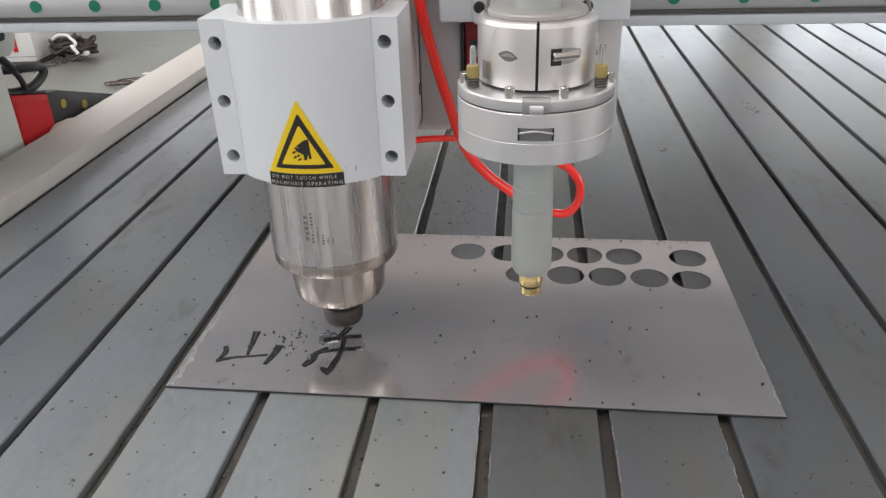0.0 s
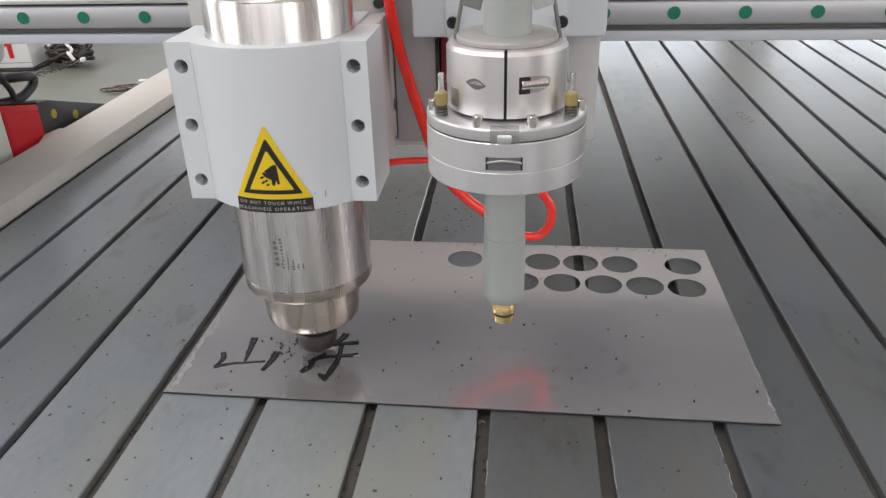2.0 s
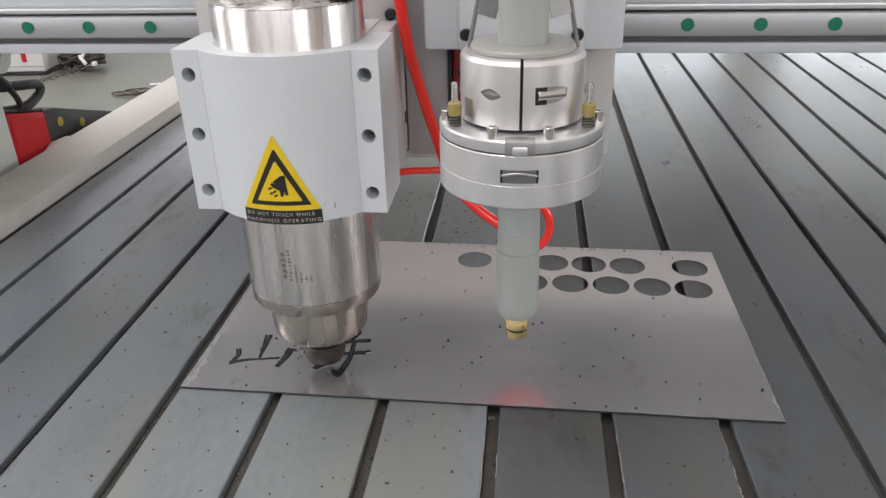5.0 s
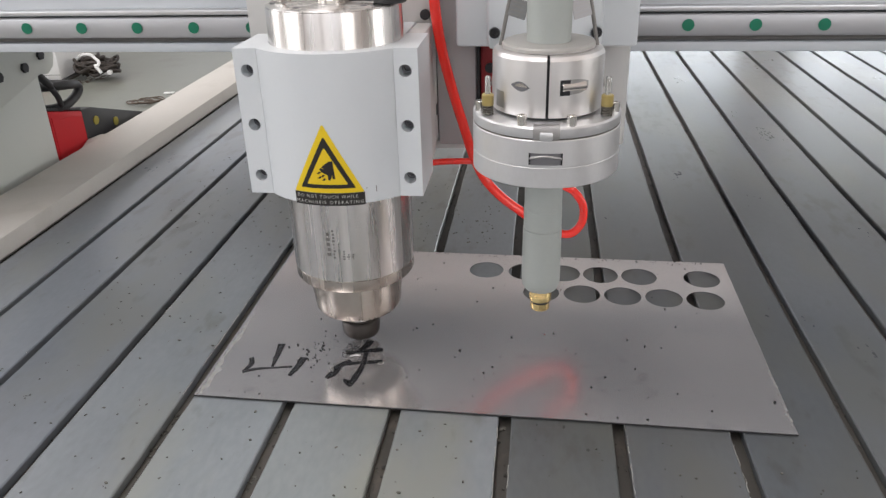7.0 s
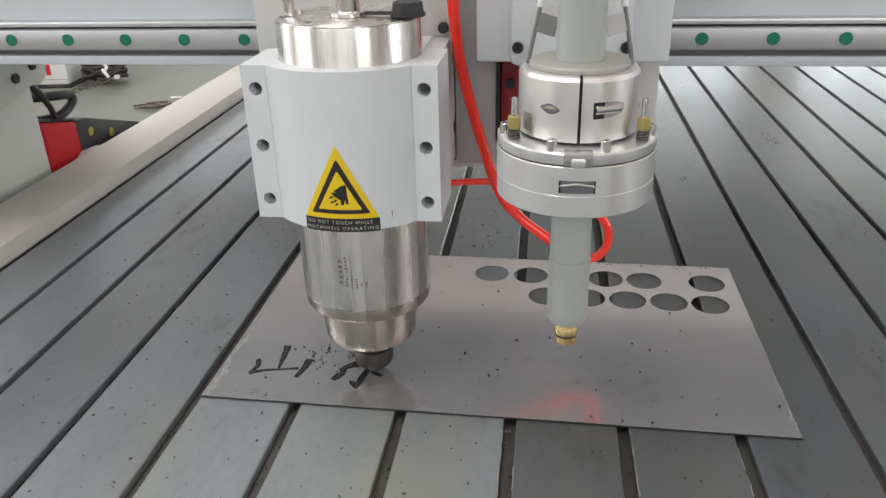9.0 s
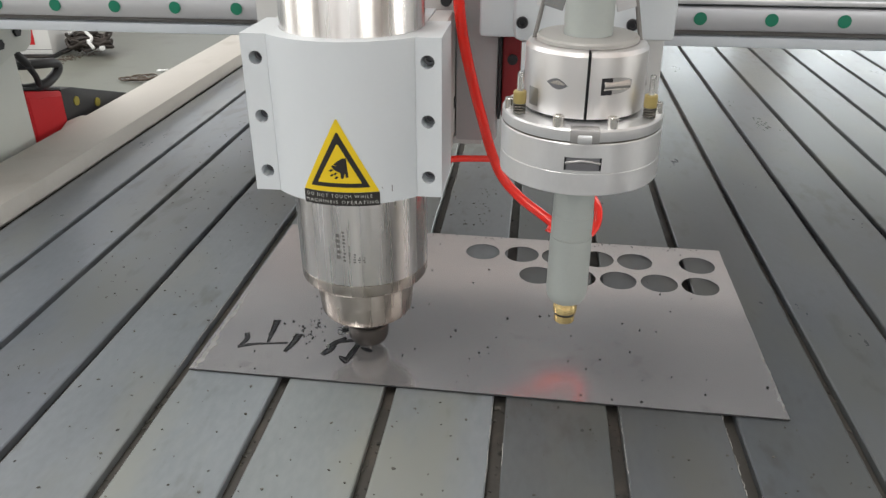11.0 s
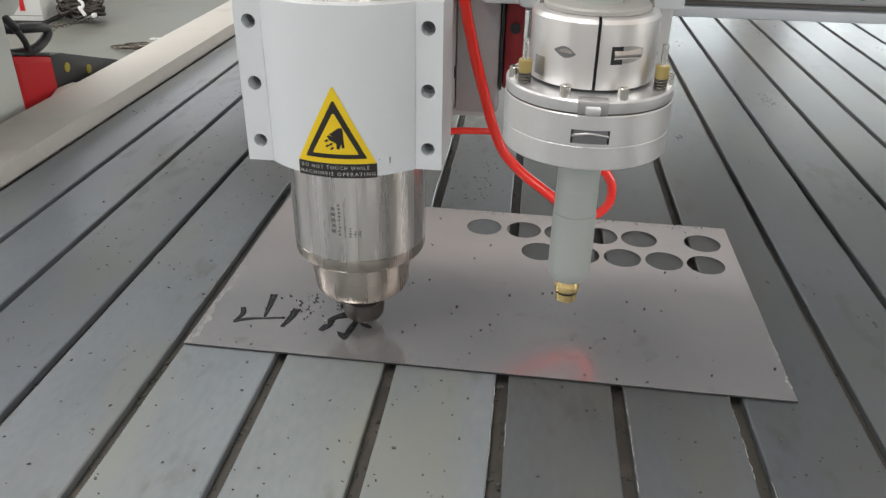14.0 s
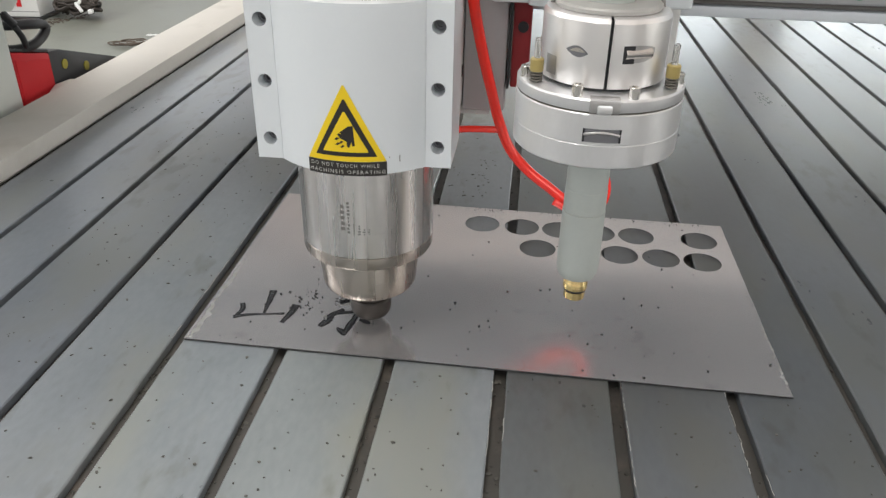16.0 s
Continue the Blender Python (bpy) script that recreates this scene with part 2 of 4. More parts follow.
def turned(profile, n=64, bm=None, cx=0.0, cy=0.0, a0=0.0, a1=360.0):
    """A turned solid: rows of radius and height from bottom to top, about the upright axis at (cx, cy)."""
    bm = bm or bmesh.new()
    full = abs(a1 - a0) >= 360
    steps = n if full else n + 1
    rings = []
    for r, z in profile:
        if r < 1e-6:
            rings.append([bm.verts.new((cx, cy, z))])
            continue
        ring = []
        for i in range(steps):
            a = radians(a0 + (a1 - a0) * i / n)
            ring.append(bm.verts.new((cx + r * math.cos(a), cy + r * math.sin(a), z)))
        rings.append(ring)
    for lo, hi in zip(rings, rings[1:]):
        m = max(len(lo), len(hi))
        for i in range(m if full else m - 1):
            j = (i + 1) % m
            if len(lo) == 1 and len(hi) == 1:
                continue
            if len(lo) == 1:
                bm.faces.new((lo[0], hi[j], hi[i]))
            elif len(hi) == 1:
                bm.faces.new((lo[i], lo[j], hi[0]))
            else:
                bm.faces.new((lo[i], lo[j], hi[j], hi[i]))
    bmesh.ops.recalc_face_normals(bm, faces=bm.faces[:])
    return bm


def rod(p, q, r, n=20, bm=None, chamfer=0.0):
    """A round bar from p to q."""
    p, q = Vector(p), Vector(q)
    h = (q - p).length
    c = chamfer
    prof = [(0, 0), (r - c, 0), (r, c), (r, h - c), (r - c, h), (0, h)] if c else [(0, 0), (r, 0), (r, h), (0, h)]
    own = turned(prof, n)
    turn = (q - p).to_track_quat("Z", "Y").to_matrix().to_4x4()
    own.transform(Matrix.Translation(p) @ turn)
    return merge(bm, own)


def smooth_path(pts, per=8):
    """Catmull-Rom through the points."""
    pts = [Vector(p) for p in pts]
    ext = [pts[0] * 2 - pts[1]] + pts + [pts[-1] * 2 - pts[-2]]
    out = []
    for a, b, c, d in zip(ext, ext[1:], ext[2:], ext[3:]):
        for i in range(per):
            t = i / per
            out.append(0.5 * (2 * b + (c - a) * t + (2 * a - 5 * b + 4 * c - d) * t * t + (3 * b - a - 3 * c + d) * t ** 3))
    return out + [pts[-1]]


def tube(pts, r, n=12, bm=None, per=8):
    path = smooth_path(pts, per)
    bm = bm or bmesh.new()
    rings, side = [], None
    for i, p in enumerate(path):
        d = (path[min(i + 1, len(path) - 1)] - path[max(i - 1, 0)]).normalized()
        if side is None:
            side = d.orthogonal().normalized()
        side = (side - d * side.dot(d)).normalized()
        up = d.cross(side)
        rings.append([bm.verts.new(p + r * (side * math.cos(2 * math.pi * k / n) + up * math.sin(2 * math.pi * k / n))) for k in range(n)])
    for lo, hi in zip(rings, rings[1:]):
        for k in range(n):
            bm.faces.new((lo[k], lo[(k + 1) % n], hi[(k + 1) % n], hi[k]))
    bm.faces.new(rings[0][::-1])
    bm.faces.new(rings[-1])
    return bm


def slab(loops, z0, z1, bm=None):
    """A flat plate with holes: the first loop is the outline, the others are holes; points of x and y."""
    own = bmesh.new()
    edges = []
    for loop in loops:
        vs = [own.verts.new((x, y, z1)) for x, y in loop]
        edges += [own.edges.new((a, b)) for a, b in zip(vs, vs[1:] + vs[:1])]
    bmesh.ops.triangle_fill(own, use_beauty=True, use_dissolve=False, edges=edges, normal=(0, 0, 1))
    bmesh.ops.recalc_face_normals(own, faces=own.faces[:])
    if own.faces[0].normal.z < 0:
        bmesh.ops.reverse_faces(own, faces=own.faces[:])
    top = own.faces[:]
    rim = [e for e in own.edges if len(e.link_faces) == 1]
    low = bmesh.ops.duplicate(own, geom=top)
    vmap = low["vert_map"]
    for f in [g for g in low["geom"] if isinstance(g, bmesh.types.BMFace)]:
        f.normal_flip()
    for v in [g for g in low["geom"] if isinstance(g, bmesh.types.BMVert)]:
        v.co.z = z0
    for e in rim:
        a, b = e.verts
        own.faces.new((a, b, vmap[b], vmap[a]))
    bmesh.ops.recalc_face_normals(own, faces=own.faces[:])
    return merge(bm, own)


def ring_of(cx, cy, r, n=36):
    return [(cx + r * math.cos(2 * math.pi * i / n), cy + r * math.sin(2 * math.pi * i / n)) for i in range(n)]


def stroke(pts, widths, z0, z1, bm=None, rough=0.0):
    """A brush stroke: a flat ribbon along a smooth path, with a width that changes."""
    path = smooth_path([(x, y, 0) for x, y in pts], 6)
    left, right = [], []
    for i, p in enumerate(path):
        t = i / (len(path) - 1) * (len(widths) - 1)
        k = min(int(t), len(widths) - 2)
        w = widths[k] + (widths[k + 1] - widths[k]) * (t - k)
        d = (path[min(i + 1, len(path) - 1)] - path[max(i - 1, 0)]).normalized()
        nx = Vector((-d.y, d.x, 0))
        j = rough * (noise.noise(p * 900) - 0.1)
        left.append(p + nx * (w / 2 + j))
        right.append(p - nx * (w / 2 + rough * noise.noise(p * 700 + Vector((3, 1, 0)))))
    loop = left + right[::-1]
    own = bmesh.new()
    top = [own.verts.new((p.x, p.y, z1)) for p in loop]
    low = [own.verts.new((p.x, p.y, z0)) for p in loop]
    m, half = len(loop), len(left)
    for i in range(half - 1):
        own.faces.new((top[i], top[i + 1], top[m - 2 - i], top[m - 1 - i]))
    for i in range(m):
        own.faces.new((top[i], low[i], low[(i + 1) % m], top[(i + 1) % m]))
    bmesh.ops.recalc_face_normals(own, faces=own.faces[:])
    return merge(bm, own)


# ---------------------------------------------------------------- the hall
def wall_with_openings(name, axis, at, span, openings, z0=FLOOR_Z, z1=6.0, thick=0.24):
    """A wall square to axis, built as piers, sills and lintels round its openings (start, end, sill, head)."""
    bm = bmesh.new()
    a0, a1 = (at, at + thick)
    lo = span[0]

    def put(s0, s1, b0, b1):
        nonlocal bm
        if axis == "x":
            bm = box(a0, a1, s0, s1, b0, b1, bm=bm)
        else:
            bm = box(s0, s1, a0, a1, b0, b1, bm=bm)
    for s0, s1, sill, head in openings:
        put(lo, s0, z0, z1)
        put(s0, s1, z0, sill)
        put(s0, s1, head, z1)
        lo = s1
    put(lo, span[1], z0, z1)
    return tagged(part(name, bm, M_WALL, smooth=False), "plastered workshop wall with window openings, out of view", "wall", kind="structure")


def window_frame(name, axis, at, s0, s1, z0, z1):
    ob = thing(name, "pale metal factory window, out of view in the hall wall", "window", kind="structure")
    w = 0.05
    for k in range(4):
        c = s0 + (s1 - s0) * k / 3
        c = min(max(c, s0 + w / 2), s1 - w / 2)
        b = box(at, at + 0.06, c - w / 2, c + w / 2, z0, z1) if axis == "x" else box(c - w / 2, c + w / 2, at, at + 0.06, z0, z1)
        part("mullion", b, M_CABINET, ob, smooth=False)
    for zc in (z0 + w / 2, z0 + (z1 - z0) * 0.6, z1 - w / 2):
        b = box(at + 0.008, at + 0.052, s0, s1, zc - w / 2, zc + w / 2) if axis == "x" else box(s0, s1, at + 0.008, at + 0.052, zc - w / 2, zc + w / 2)
        part("transom", b, M_CABINET, ob, smooth=False)


tagged(part("floor", box(-4.9, 12.3, -6.3, 14.3, FLOOR_Z - 0.15, FLOOR_Z), M_FLOOR, smooth=False), "worn pale green painted concrete floor", "floor", kind="structure")
# unseen roof, added to close the hall; its hole takes the added lamp
tagged(part("ceiling", slab([[(-4.9, -6.3), (12.3, -6.3), (12.3, 14.3), (-4.9, 14.3)], [(-2.1, -3.0), (-0.5, -3.0), (-0.5, 4.2), (-2.1, 4.2)]], 6.0, 6.12), M_ROOF, smooth=False),
       "pinkish roof sheeting, out of view over the hall", "ceiling", kind="structure")
OPEN_L = [(-3.6, -0.4, 0.3, 4.3), (0.7, 4.7, 0.3, 4.3), (4.85, 8.95, 0.3, 4.3), (9.1, 13.1, 0.3, 4.3)]
# east openings made for the added fill lamps
OPEN_R = [(y - 2.3, y + 2.3, 0.6, 3.8) for y in (-1.0, 4.0)]
OPEN_B = [(x - 1.65, x + 1.65, 1.45, 4.45) for x in (-2.9, 0.9, 4.7)]
OPEN_F = [(x - 1.8, x + 1.8, 0.8, 3.1) for x in (2.0, 6.4)]
# unseen walls, placed to close the hall and shape its light
wall_with_openings("wall_west", "x", -4.84, (-6.3, 14.3), OPEN_L)
wall_with_openings("wall_east", "x", 12.0, (-6.3, 14.3), OPEN_R)
wall_with_openings("wall_south", "y", -6.24, (-4.6, 12.0), OPEN_B)
wall_with_openings("wall_north", "y", 14.0, (-4.6, 12.0), OPEN_F)
for i, (s0, s1, z0, z1) in enumerate(OPEN_L):
    window_frame(f"window_{i + 1}", "x", -4.48, s0, s1, z0, z1)
for i, (s0, s1, z0, z1) in enumerate(OPEN_F):
    window_frame(f"window_{i + 5}", "y", 13.82, s0, s1, z0, z1)
for i, (s0, s1, z0, z1) in enumerate(OPEN_B):
    window_frame(f"window_{i + 7}", "y", -5.88, s0, s1, z0, z1)
for i, (s0, s1, z0, z1) in enumerate(OPEN_R):
    window_frame(f"window_{i + 10}", "x", 11.82, s0, s1, z0, z1)

# ---------------------------------------------------------------- the router table
SLOT = 0.0105                   # width of the T-slots
K0, K1 = -4, 16                 # first and last slot
# the planks in the middle are wider than the outer ones
SLOTS = [-0.3277, -0.2522, -0.1736, -0.0826, 0.0060, 0.0967, 0.1881, 0.2799, 0.3705, 0.4610, 0.5519, 0.6305, 0.7130, 0.7910]
Y0, Y1 = -0.35, 2.75            # near and far ends of the bed
table = thing("router_table", "long router table of grey plastic planks with T-slots", "work table")


def slot_x(k):
    return SLOTS[k - K0] if k < 10 else SLOTS[-1] + 0.078 * (k - 9)


def slot_w(k):
    """The outer slots are cut a little narrower."""
    if k == K0:
        return 0.0014
    return SLOT if 0 <= k < 6 else 0.0080


part("bed", box(slot_x(K0) - 0.0150, slot_x(K1) + 0.0150, Y0, Y1, -0.06, -0.0083), M_BED, table, "oil-stained steel bed under the planks", smooth=False)
for side, x in ((-1, slot_x(K0) - 0.0035), (1, slot_x(K1) + 0.0035)):     # each rail overhangs a narrow gap beside the outermost plank
    x0, x1 = sorted((x, x + side * 0.092))
    part("side_rail", box(x0, x1, Y0, Y1, 0.0006, 0.0245, 0.0012), M_FRAME, table, "beige painted steel side rail")
    x0, x1 = sorted((x + side * 0.0125, x + side * 0.092))
    part("rail_web", box(x0, x1, Y0, Y1, -0.10, 0.0004), M_FRAME, table, smooth=False)
for y in (Y0 + 0.1, Y1 - 0.1, (Y0 + Y1) / 2):
    part("cross_beam", box(slot_x(K0) - 0.09, slot_x(K1) + 0.09, y - 0.05, y + 0.05, -0.2, -0.101, 0.004), M_FRAME, table)
    for x in (slot_x(K0) - 0.04, slot_x(K1) + 0.04):
        part("leg", box(x - 0.045, x + 0.045, y - 0.045, y + 0.045, FLOOR_Z, -0.201, 0.004), M_FRAME, table)
# own plank tones, with the brighter left and dimmer right light painted in
PLANK_TONE_AND_LIGHT = {-4: (1.10, 1.12, 1.13), -3: (0.94, 0.96, 1.0), -2: (0.76, 0.78, 0.81), -1: (0.96, 0.98, 0.98), 0: (1.14, 1.17, 1.15), 1: (1.14, 1.16, 1.10), 2: (1.08, 1.10, 1.08),
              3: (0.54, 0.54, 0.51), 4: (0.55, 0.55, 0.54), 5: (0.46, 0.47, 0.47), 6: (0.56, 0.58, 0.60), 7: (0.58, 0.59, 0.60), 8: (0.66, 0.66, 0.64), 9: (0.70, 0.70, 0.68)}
for k in range(K0, K1):
    a, b = slot_x(k) + slot_w(k) / 2, slot_x(k + 1) - slot_w(k + 1) / 2
    bm = bmesh.new()
    n = 230
    rows = []
    for i in range(n + 1):                      # edges that wander a little, as sawn
        y = Y0 + (Y1 - Y0) * i / n
        ja = 0.0006 * noise.noise(Vector((a * 50, y * 14, 1))) + 0.0005 * min(0.0, noise.noise(Vector((a * 90, y * 60, 3))) + 0.15)
        jb = 0.0006 * noise.noise(Vector((b * 50, y * 14, 7))) + 0.0012 * max(0.0, noise.noise(Vector((b * 90, y * 60, 5))) - 0.15)
        c = 0.0010
        rows.append([bm.verts.new(v) for v in ((a + ja, y, -0.0080), (a + ja, y, -c), (a + ja + c, y, 0), (b + jb - c, y, 0), (b + jb, y, -c), (b + jb, y, -0.0080))])
    for lo, hi in zip(rows, rows[1:]):
        for q in range(6):
            r = (q + 1) % 6
            bm.faces.new((lo[q], hi[q], hi[r], lo[r]))
    bm.faces.new(rows[0])
    bm.faces.new(rows[-1][::-1])
    bmesh.ops.recalc_face_normals(bm, faces=bm.faces[:])
    part("plank", bm, M_PVC, table).color = PLANK_TONE_AND_LIGHT.get(k, (0.58, 0.58, 0.58)) + (1.0,)
# ---------------------------------------------------------------- the sheet being cut
SHEET = thing("metal_sheet", "thin brushed steel sheet with round cutouts and engraved strokes", "metal sheet")
Z_LO, Z_HI = 0.0006, 0.0015


def bowed(bm):
    """The thin sheet curls up towards its front edge."""
    for v in bm.verts:
        v.co.z += 0.0007 * max(0.0, (0.760 - v.co.y) / 0.297) ** 3
    return bm


outline = []
corners = [(0.0122, 0.4702), (0.5068, 0.4616), (0.5096, 0.7543), (0.0151, 0.7650)]
for (ax, ay), (bx, by) in zip(corners, corners[1:] + corners[:1]):
    for i in range(40):
        t = i / 40
        j = 0.0005 * noise.noise(Vector((ax + (bx - ax) * t, ay + (by - ay) * t, 0)) * 90) if i else 0
        outline.append((ax + (bx - ax) * t + j, ay + (by - ay) * t + j))
ROUND = [(0.2472, 0.7210), (0.2906, 0.7198), (0.3314, 0.7186), (0.3721, 0.7175), (0.4132, 0.7163), (0.4791, 0.7154),
         (0.3080, 0.6734), (0.3503, 0.6732), (0.3920, 0.6720), (0.4337, 0.6709), (0.4747, 0.6688)]
plate = slab([outline, *[ring_of(x, y, 0.0187, 48) for x, y in ROUND]], Z_LO, Z_HI)
for i in range(31):
    bmesh.ops.bisect_plane(plate, geom=plate.verts[:] + plate.edges[:] + plate.faces[:], plane_co=(0, 0.47 + 0.01 * i, 0), plane_no=(0, 1, 0))
part("plate", bowed(plate), M_SHEET, SHEET)
# dark ribbon along the front edge only
part("sheared_edge", bowed(stroke([(0.0122, 0.4699), (0.1397, 0.4676), (0.2597, 0.4655), (0.3889, 0.4633), (0.5068, 0.4613)], [0.0006] * 5, Z_LO - 0.0003, Z_HI - 0.0004)), M_EDGE, SHEET, "dark line along the front edge", smooth=False)
part("residue_smear", bowed(stroke([(0.0163, 0.4721), (0.0174, 0.5030), (0.0165, 0.5324), (0.0168, 0.5715), (0.0167, 0.6202)], [0.004, 0.0065, 0.0030, 0.0042, 0.0012], Z_HI - 0.0003, Z_HI + 0.00006, rough=0.004)), M_SMEAR, SHEET, "pale dried smear along the edge", smooth=False)
part("residue_smear", bowed(stroke([(0.5057, 0.4700), (0.5054, 0.4860), (0.5062, 0.5050), (0.5060, 0.5330), (0.5069, 0.5600)], [0.0006, 0.0020, 0.0012, 0.0018, 0.0004], Z_HI - 0.0003, Z_HI + 0.00006, rough=0.003)), M_SMEAR, SHEET, smooth=False)
GZ0, GZ1 = Z_HI - 0.0004, Z_HI + 0.00025
STROKES = [
    ([(0.0426, 0.5294), (0.0460, 0.5200), (0.0432, 0.5083)], [0.0035, 0.0042, 0.0022]),
    ([(0.0417, 0.5074), (0.0549, 0.5125), (0.0701, 0.5155), (0.0847, 0.5186)], [0.0040, 0.0026, 0.0020, 0.0024]),
    ([(0.0637, 0.5543), (0.0654, 0.5362), (0.0666, 0.5171)], [0.0060, 0.0042, 0.0022]),
    ([(0.0915, 0.5336), (0.0902, 0.5200), (0.0865, 0.5044)], [0.0062, 0.0052, 0.0032]),
    ([(0.1476, 0.5664), (0.1449, 0.5568), (0.1383, 0.5462)], [0.0060, 0.0050, 0.0028]),
    ([(0.1287, 0.5445), (0.1408, 0.5481), (0.1619, 0.5520)], [0.0060, 0.0042, 0.0046]),
    ([(0.1223, 0.5153), (0.1284, 0.5240), (0.1356, 0.5326)], [0.0034, 0.0050, 0.0030]),
    ([(0.1264, 0.5240), (0.1445, 0.5295), (0.1651, 0.5329)], [0.0036, 0.0034, 0.0052]),
    ([(0.1473, 0.5460), (0.1485, 0.5245), (0.1462, 0.5080), (0.1435, 0.4934)], [0.0034, 0.0040, 0.0054, 0.0030]),
    ([(0.1451, 0.4953), (0.1401, 0.4998), (0.1362, 0.5033)], [0.0052, 0.0046, 0.0014]),
    ([(0.1206, 0.5036), (0.1247, 0.5109), (0.1289, 0.5191)], [0.0040, 0.0064, 0.0024]),
]
for pts, w in STROKES:
    groove = part("engraved_stroke", bowed(stroke(pts, [v * 1.2 for v in w], GZ0, GZ1, rough=0.0006)), M_GROOVE, SHEET, smooth=False)
    part("groove_floor", bowed(stroke(pts[:-1] + [tuple(Vector(pts[-2]).lerp(Vector(pts[-1]), 0.8))], [v * 0.5 for v in w], GZ0, GZ1 + 0.00008, rough=0.0005)), M_SWARF, groove, smooth=False)
for pts, w in (([(0.1283, 0.5474), (0.1328, 0.5493), (0.1368, 0.5482)], [0.0012, 0.002, 0.001]), ([(0.1209, 0.5198), (0.1228, 0.5173), (0.1238, 0.5134)], [0.001, 0.0022, 0.0012]),
               ([(0.1616, 0.5301), (0.1641, 0.5308), (0.1666, 0.5314)], [0.0008, 0.0018, 0.0008]), ([(0.1337, 0.5395), (0.1387, 0.5423), (0.1427, 0.5422)], [0.001, 0.0018, 0.001])):
    part("raised_burr", bowed(stroke(pts, w, GZ0, GZ1 + 0.0005, rough=0.0004)), M_BRIGHTCUT, SHEET, smooth=False)
rng = random.Random(5)
bm = bmesh.new()
for i in range(330):                              # residue along the left edge and at the far corners
    e = rng.random()
    if e < 0.55:
        t = rng.random() ** 1.9
        x, y = 0.0130 + t * 0.0026 + abs(rng.gauss(0, 0.0022)), 0.4717 + t * 0.262
    elif e < 0.70:
        y = 0.475 + 0.15 * rng.random() ** 1.4
        x = 0.5064 + 0.0096 * (y - 0.4616) - abs(rng.gauss(0, 0.0022))
    else:
        x = 0.183 + rng.random() * 0.315
        y = 0.7638 - 0.0216 * (x - 0.0151) - abs(rng.gauss(0, 0.004))
    if not 0.0125 < x < 0.5060:
        continue
    r = rng.uniform(0.0002, 0.0008)
    loop = [(x + r * rng.uniform(0.4, 1.1) * math.cos(a), y + r * rng.uniform(0.5, 1.3) * math.sin(a)) for a in [2 * math.pi * k / 7 for k in range(7)]]
    vs = [bm.verts.new((px, py, Z_HI + 0.00012 + i * 1e-6)) for px, py in loop]
    bm.faces.new(vs)
tagged(part("residue", bowed(bm), M_FILM, SHEET, "dried whitish residue along the sheet edge", smooth=False), kind="stuff")

fresh = thing("fresh_cut", "small dark dot stroke freshly cut into the sheet", "engraving")
part("cut_dot", bowed(stroke([(0.1529, 0.5186), (0.1584, 0.5160), (0.1633, 0.5134)], [0.0026, 0.0048, 0.003], GZ0, GZ1, rough=0.0005)), M_GROOVE, fresh, smooth=False)


def chip(bm, x, y, z, r):
    own = bmesh.new()
    bmesh.ops.create_icosphere(own, subdivisions=1, radius=1)
    sx, sy, sz = r * rng.uniform(0.6, 1.6), r * rng.uniform(0.5, 1.0), r * rng.uniform(0.35, 0.6)
    a = rng.uniform(0, math.pi)
    for v in own.verts:
        u, w = v.co.x * sx * rng.uniform(0.7, 1.2), v.co.y * sy
        v.co = (x + u * math.cos(a) - w * math.sin(a), y + u * math.sin(a) + w * math.cos(a), z + (v.co.z + 0.9) * sz)
    return merge(bm, own)


bm = bmesh.new()
for x, y, r in ((0.2806, 0.5836, 0.0013), (0.2337, 0.5566, 0.0013), (0.2582, 0.5230, 0.0013), (0.2653, 0.5325, 0.001), (0.0798, 0.5534, 0.0013), (0.1913, 0.5109, 0.0012),
                (0.3701, 0.4699, 0.0011), (0.3939, 0.4694, 0.0012), (0.4994, 0.5010, 0.0014), (0.3453, 0.4724, 0.001), (0.4188, 0.5763, 0.0008), (0.3203, 0.5932, 0.0012)):
    bm = chip(bm, x, y, Z_HI, r)
for i in range(42):                               # a little spray of chips between the two characters
    bm = chip(bm, rng.gauss(0.1025, 0.008), rng.gauss(0.546, 0.0125), Z_HI, rng.uniform(0.0005, 0.0014))
for i in range(80):
    x, y = rng.uniform(0.029, 0.498), 0.476 + rng.random() ** 1.3 * 0.272
    if all((x - a) ** 2 + (y - b) ** 2 > 0.021 ** 2 for a, b in ROUND):
        bm = chip(bm, x, y, Z_HI, rng.uniform(0.0004, 0.0012))
for i in range(70):
    x = rng.uniform(0.163, 0.507)
    bm = chip(bm, x, 0.7638 - 0.0216 * (x - 0.0151) - abs(rng.gauss(0, 0.003)), Z_HI, rng.uniform(0.0003, 0.0009))
swarf = thing("swarf_curl", "small dark curl of steel swarf standing on the sheet", "swarf", at=(0, 0, Z_HI + 0.0006))
for cx, cy, r, turns, h in ((0.1313, 0.5483, 0.0030, 1.5, 0.005), (0.1277, 0.5421, 0.0022, 1.2, 0.003), (0.1373, 0.5496, 0.0024, 1.3, 0.004)):
    pts = [(cx + r * math.cos(q * 0.8 + cx * 900), cy + r * math.sin(q * 0.8 + cx * 900), 0.0004 + h * q / (turns * 8)) for q in range(int(turns * 8) + 1)]
    part("curl", tube(pts, 0.0006, n=6, per=3), M_SWARF, swarf)
tagged(part("metal_chips", bowed(bm), M_CHIP), "tiny dark metal chips scattered on the sheet", "swarf", kind="stuff")
bm = bmesh.new()
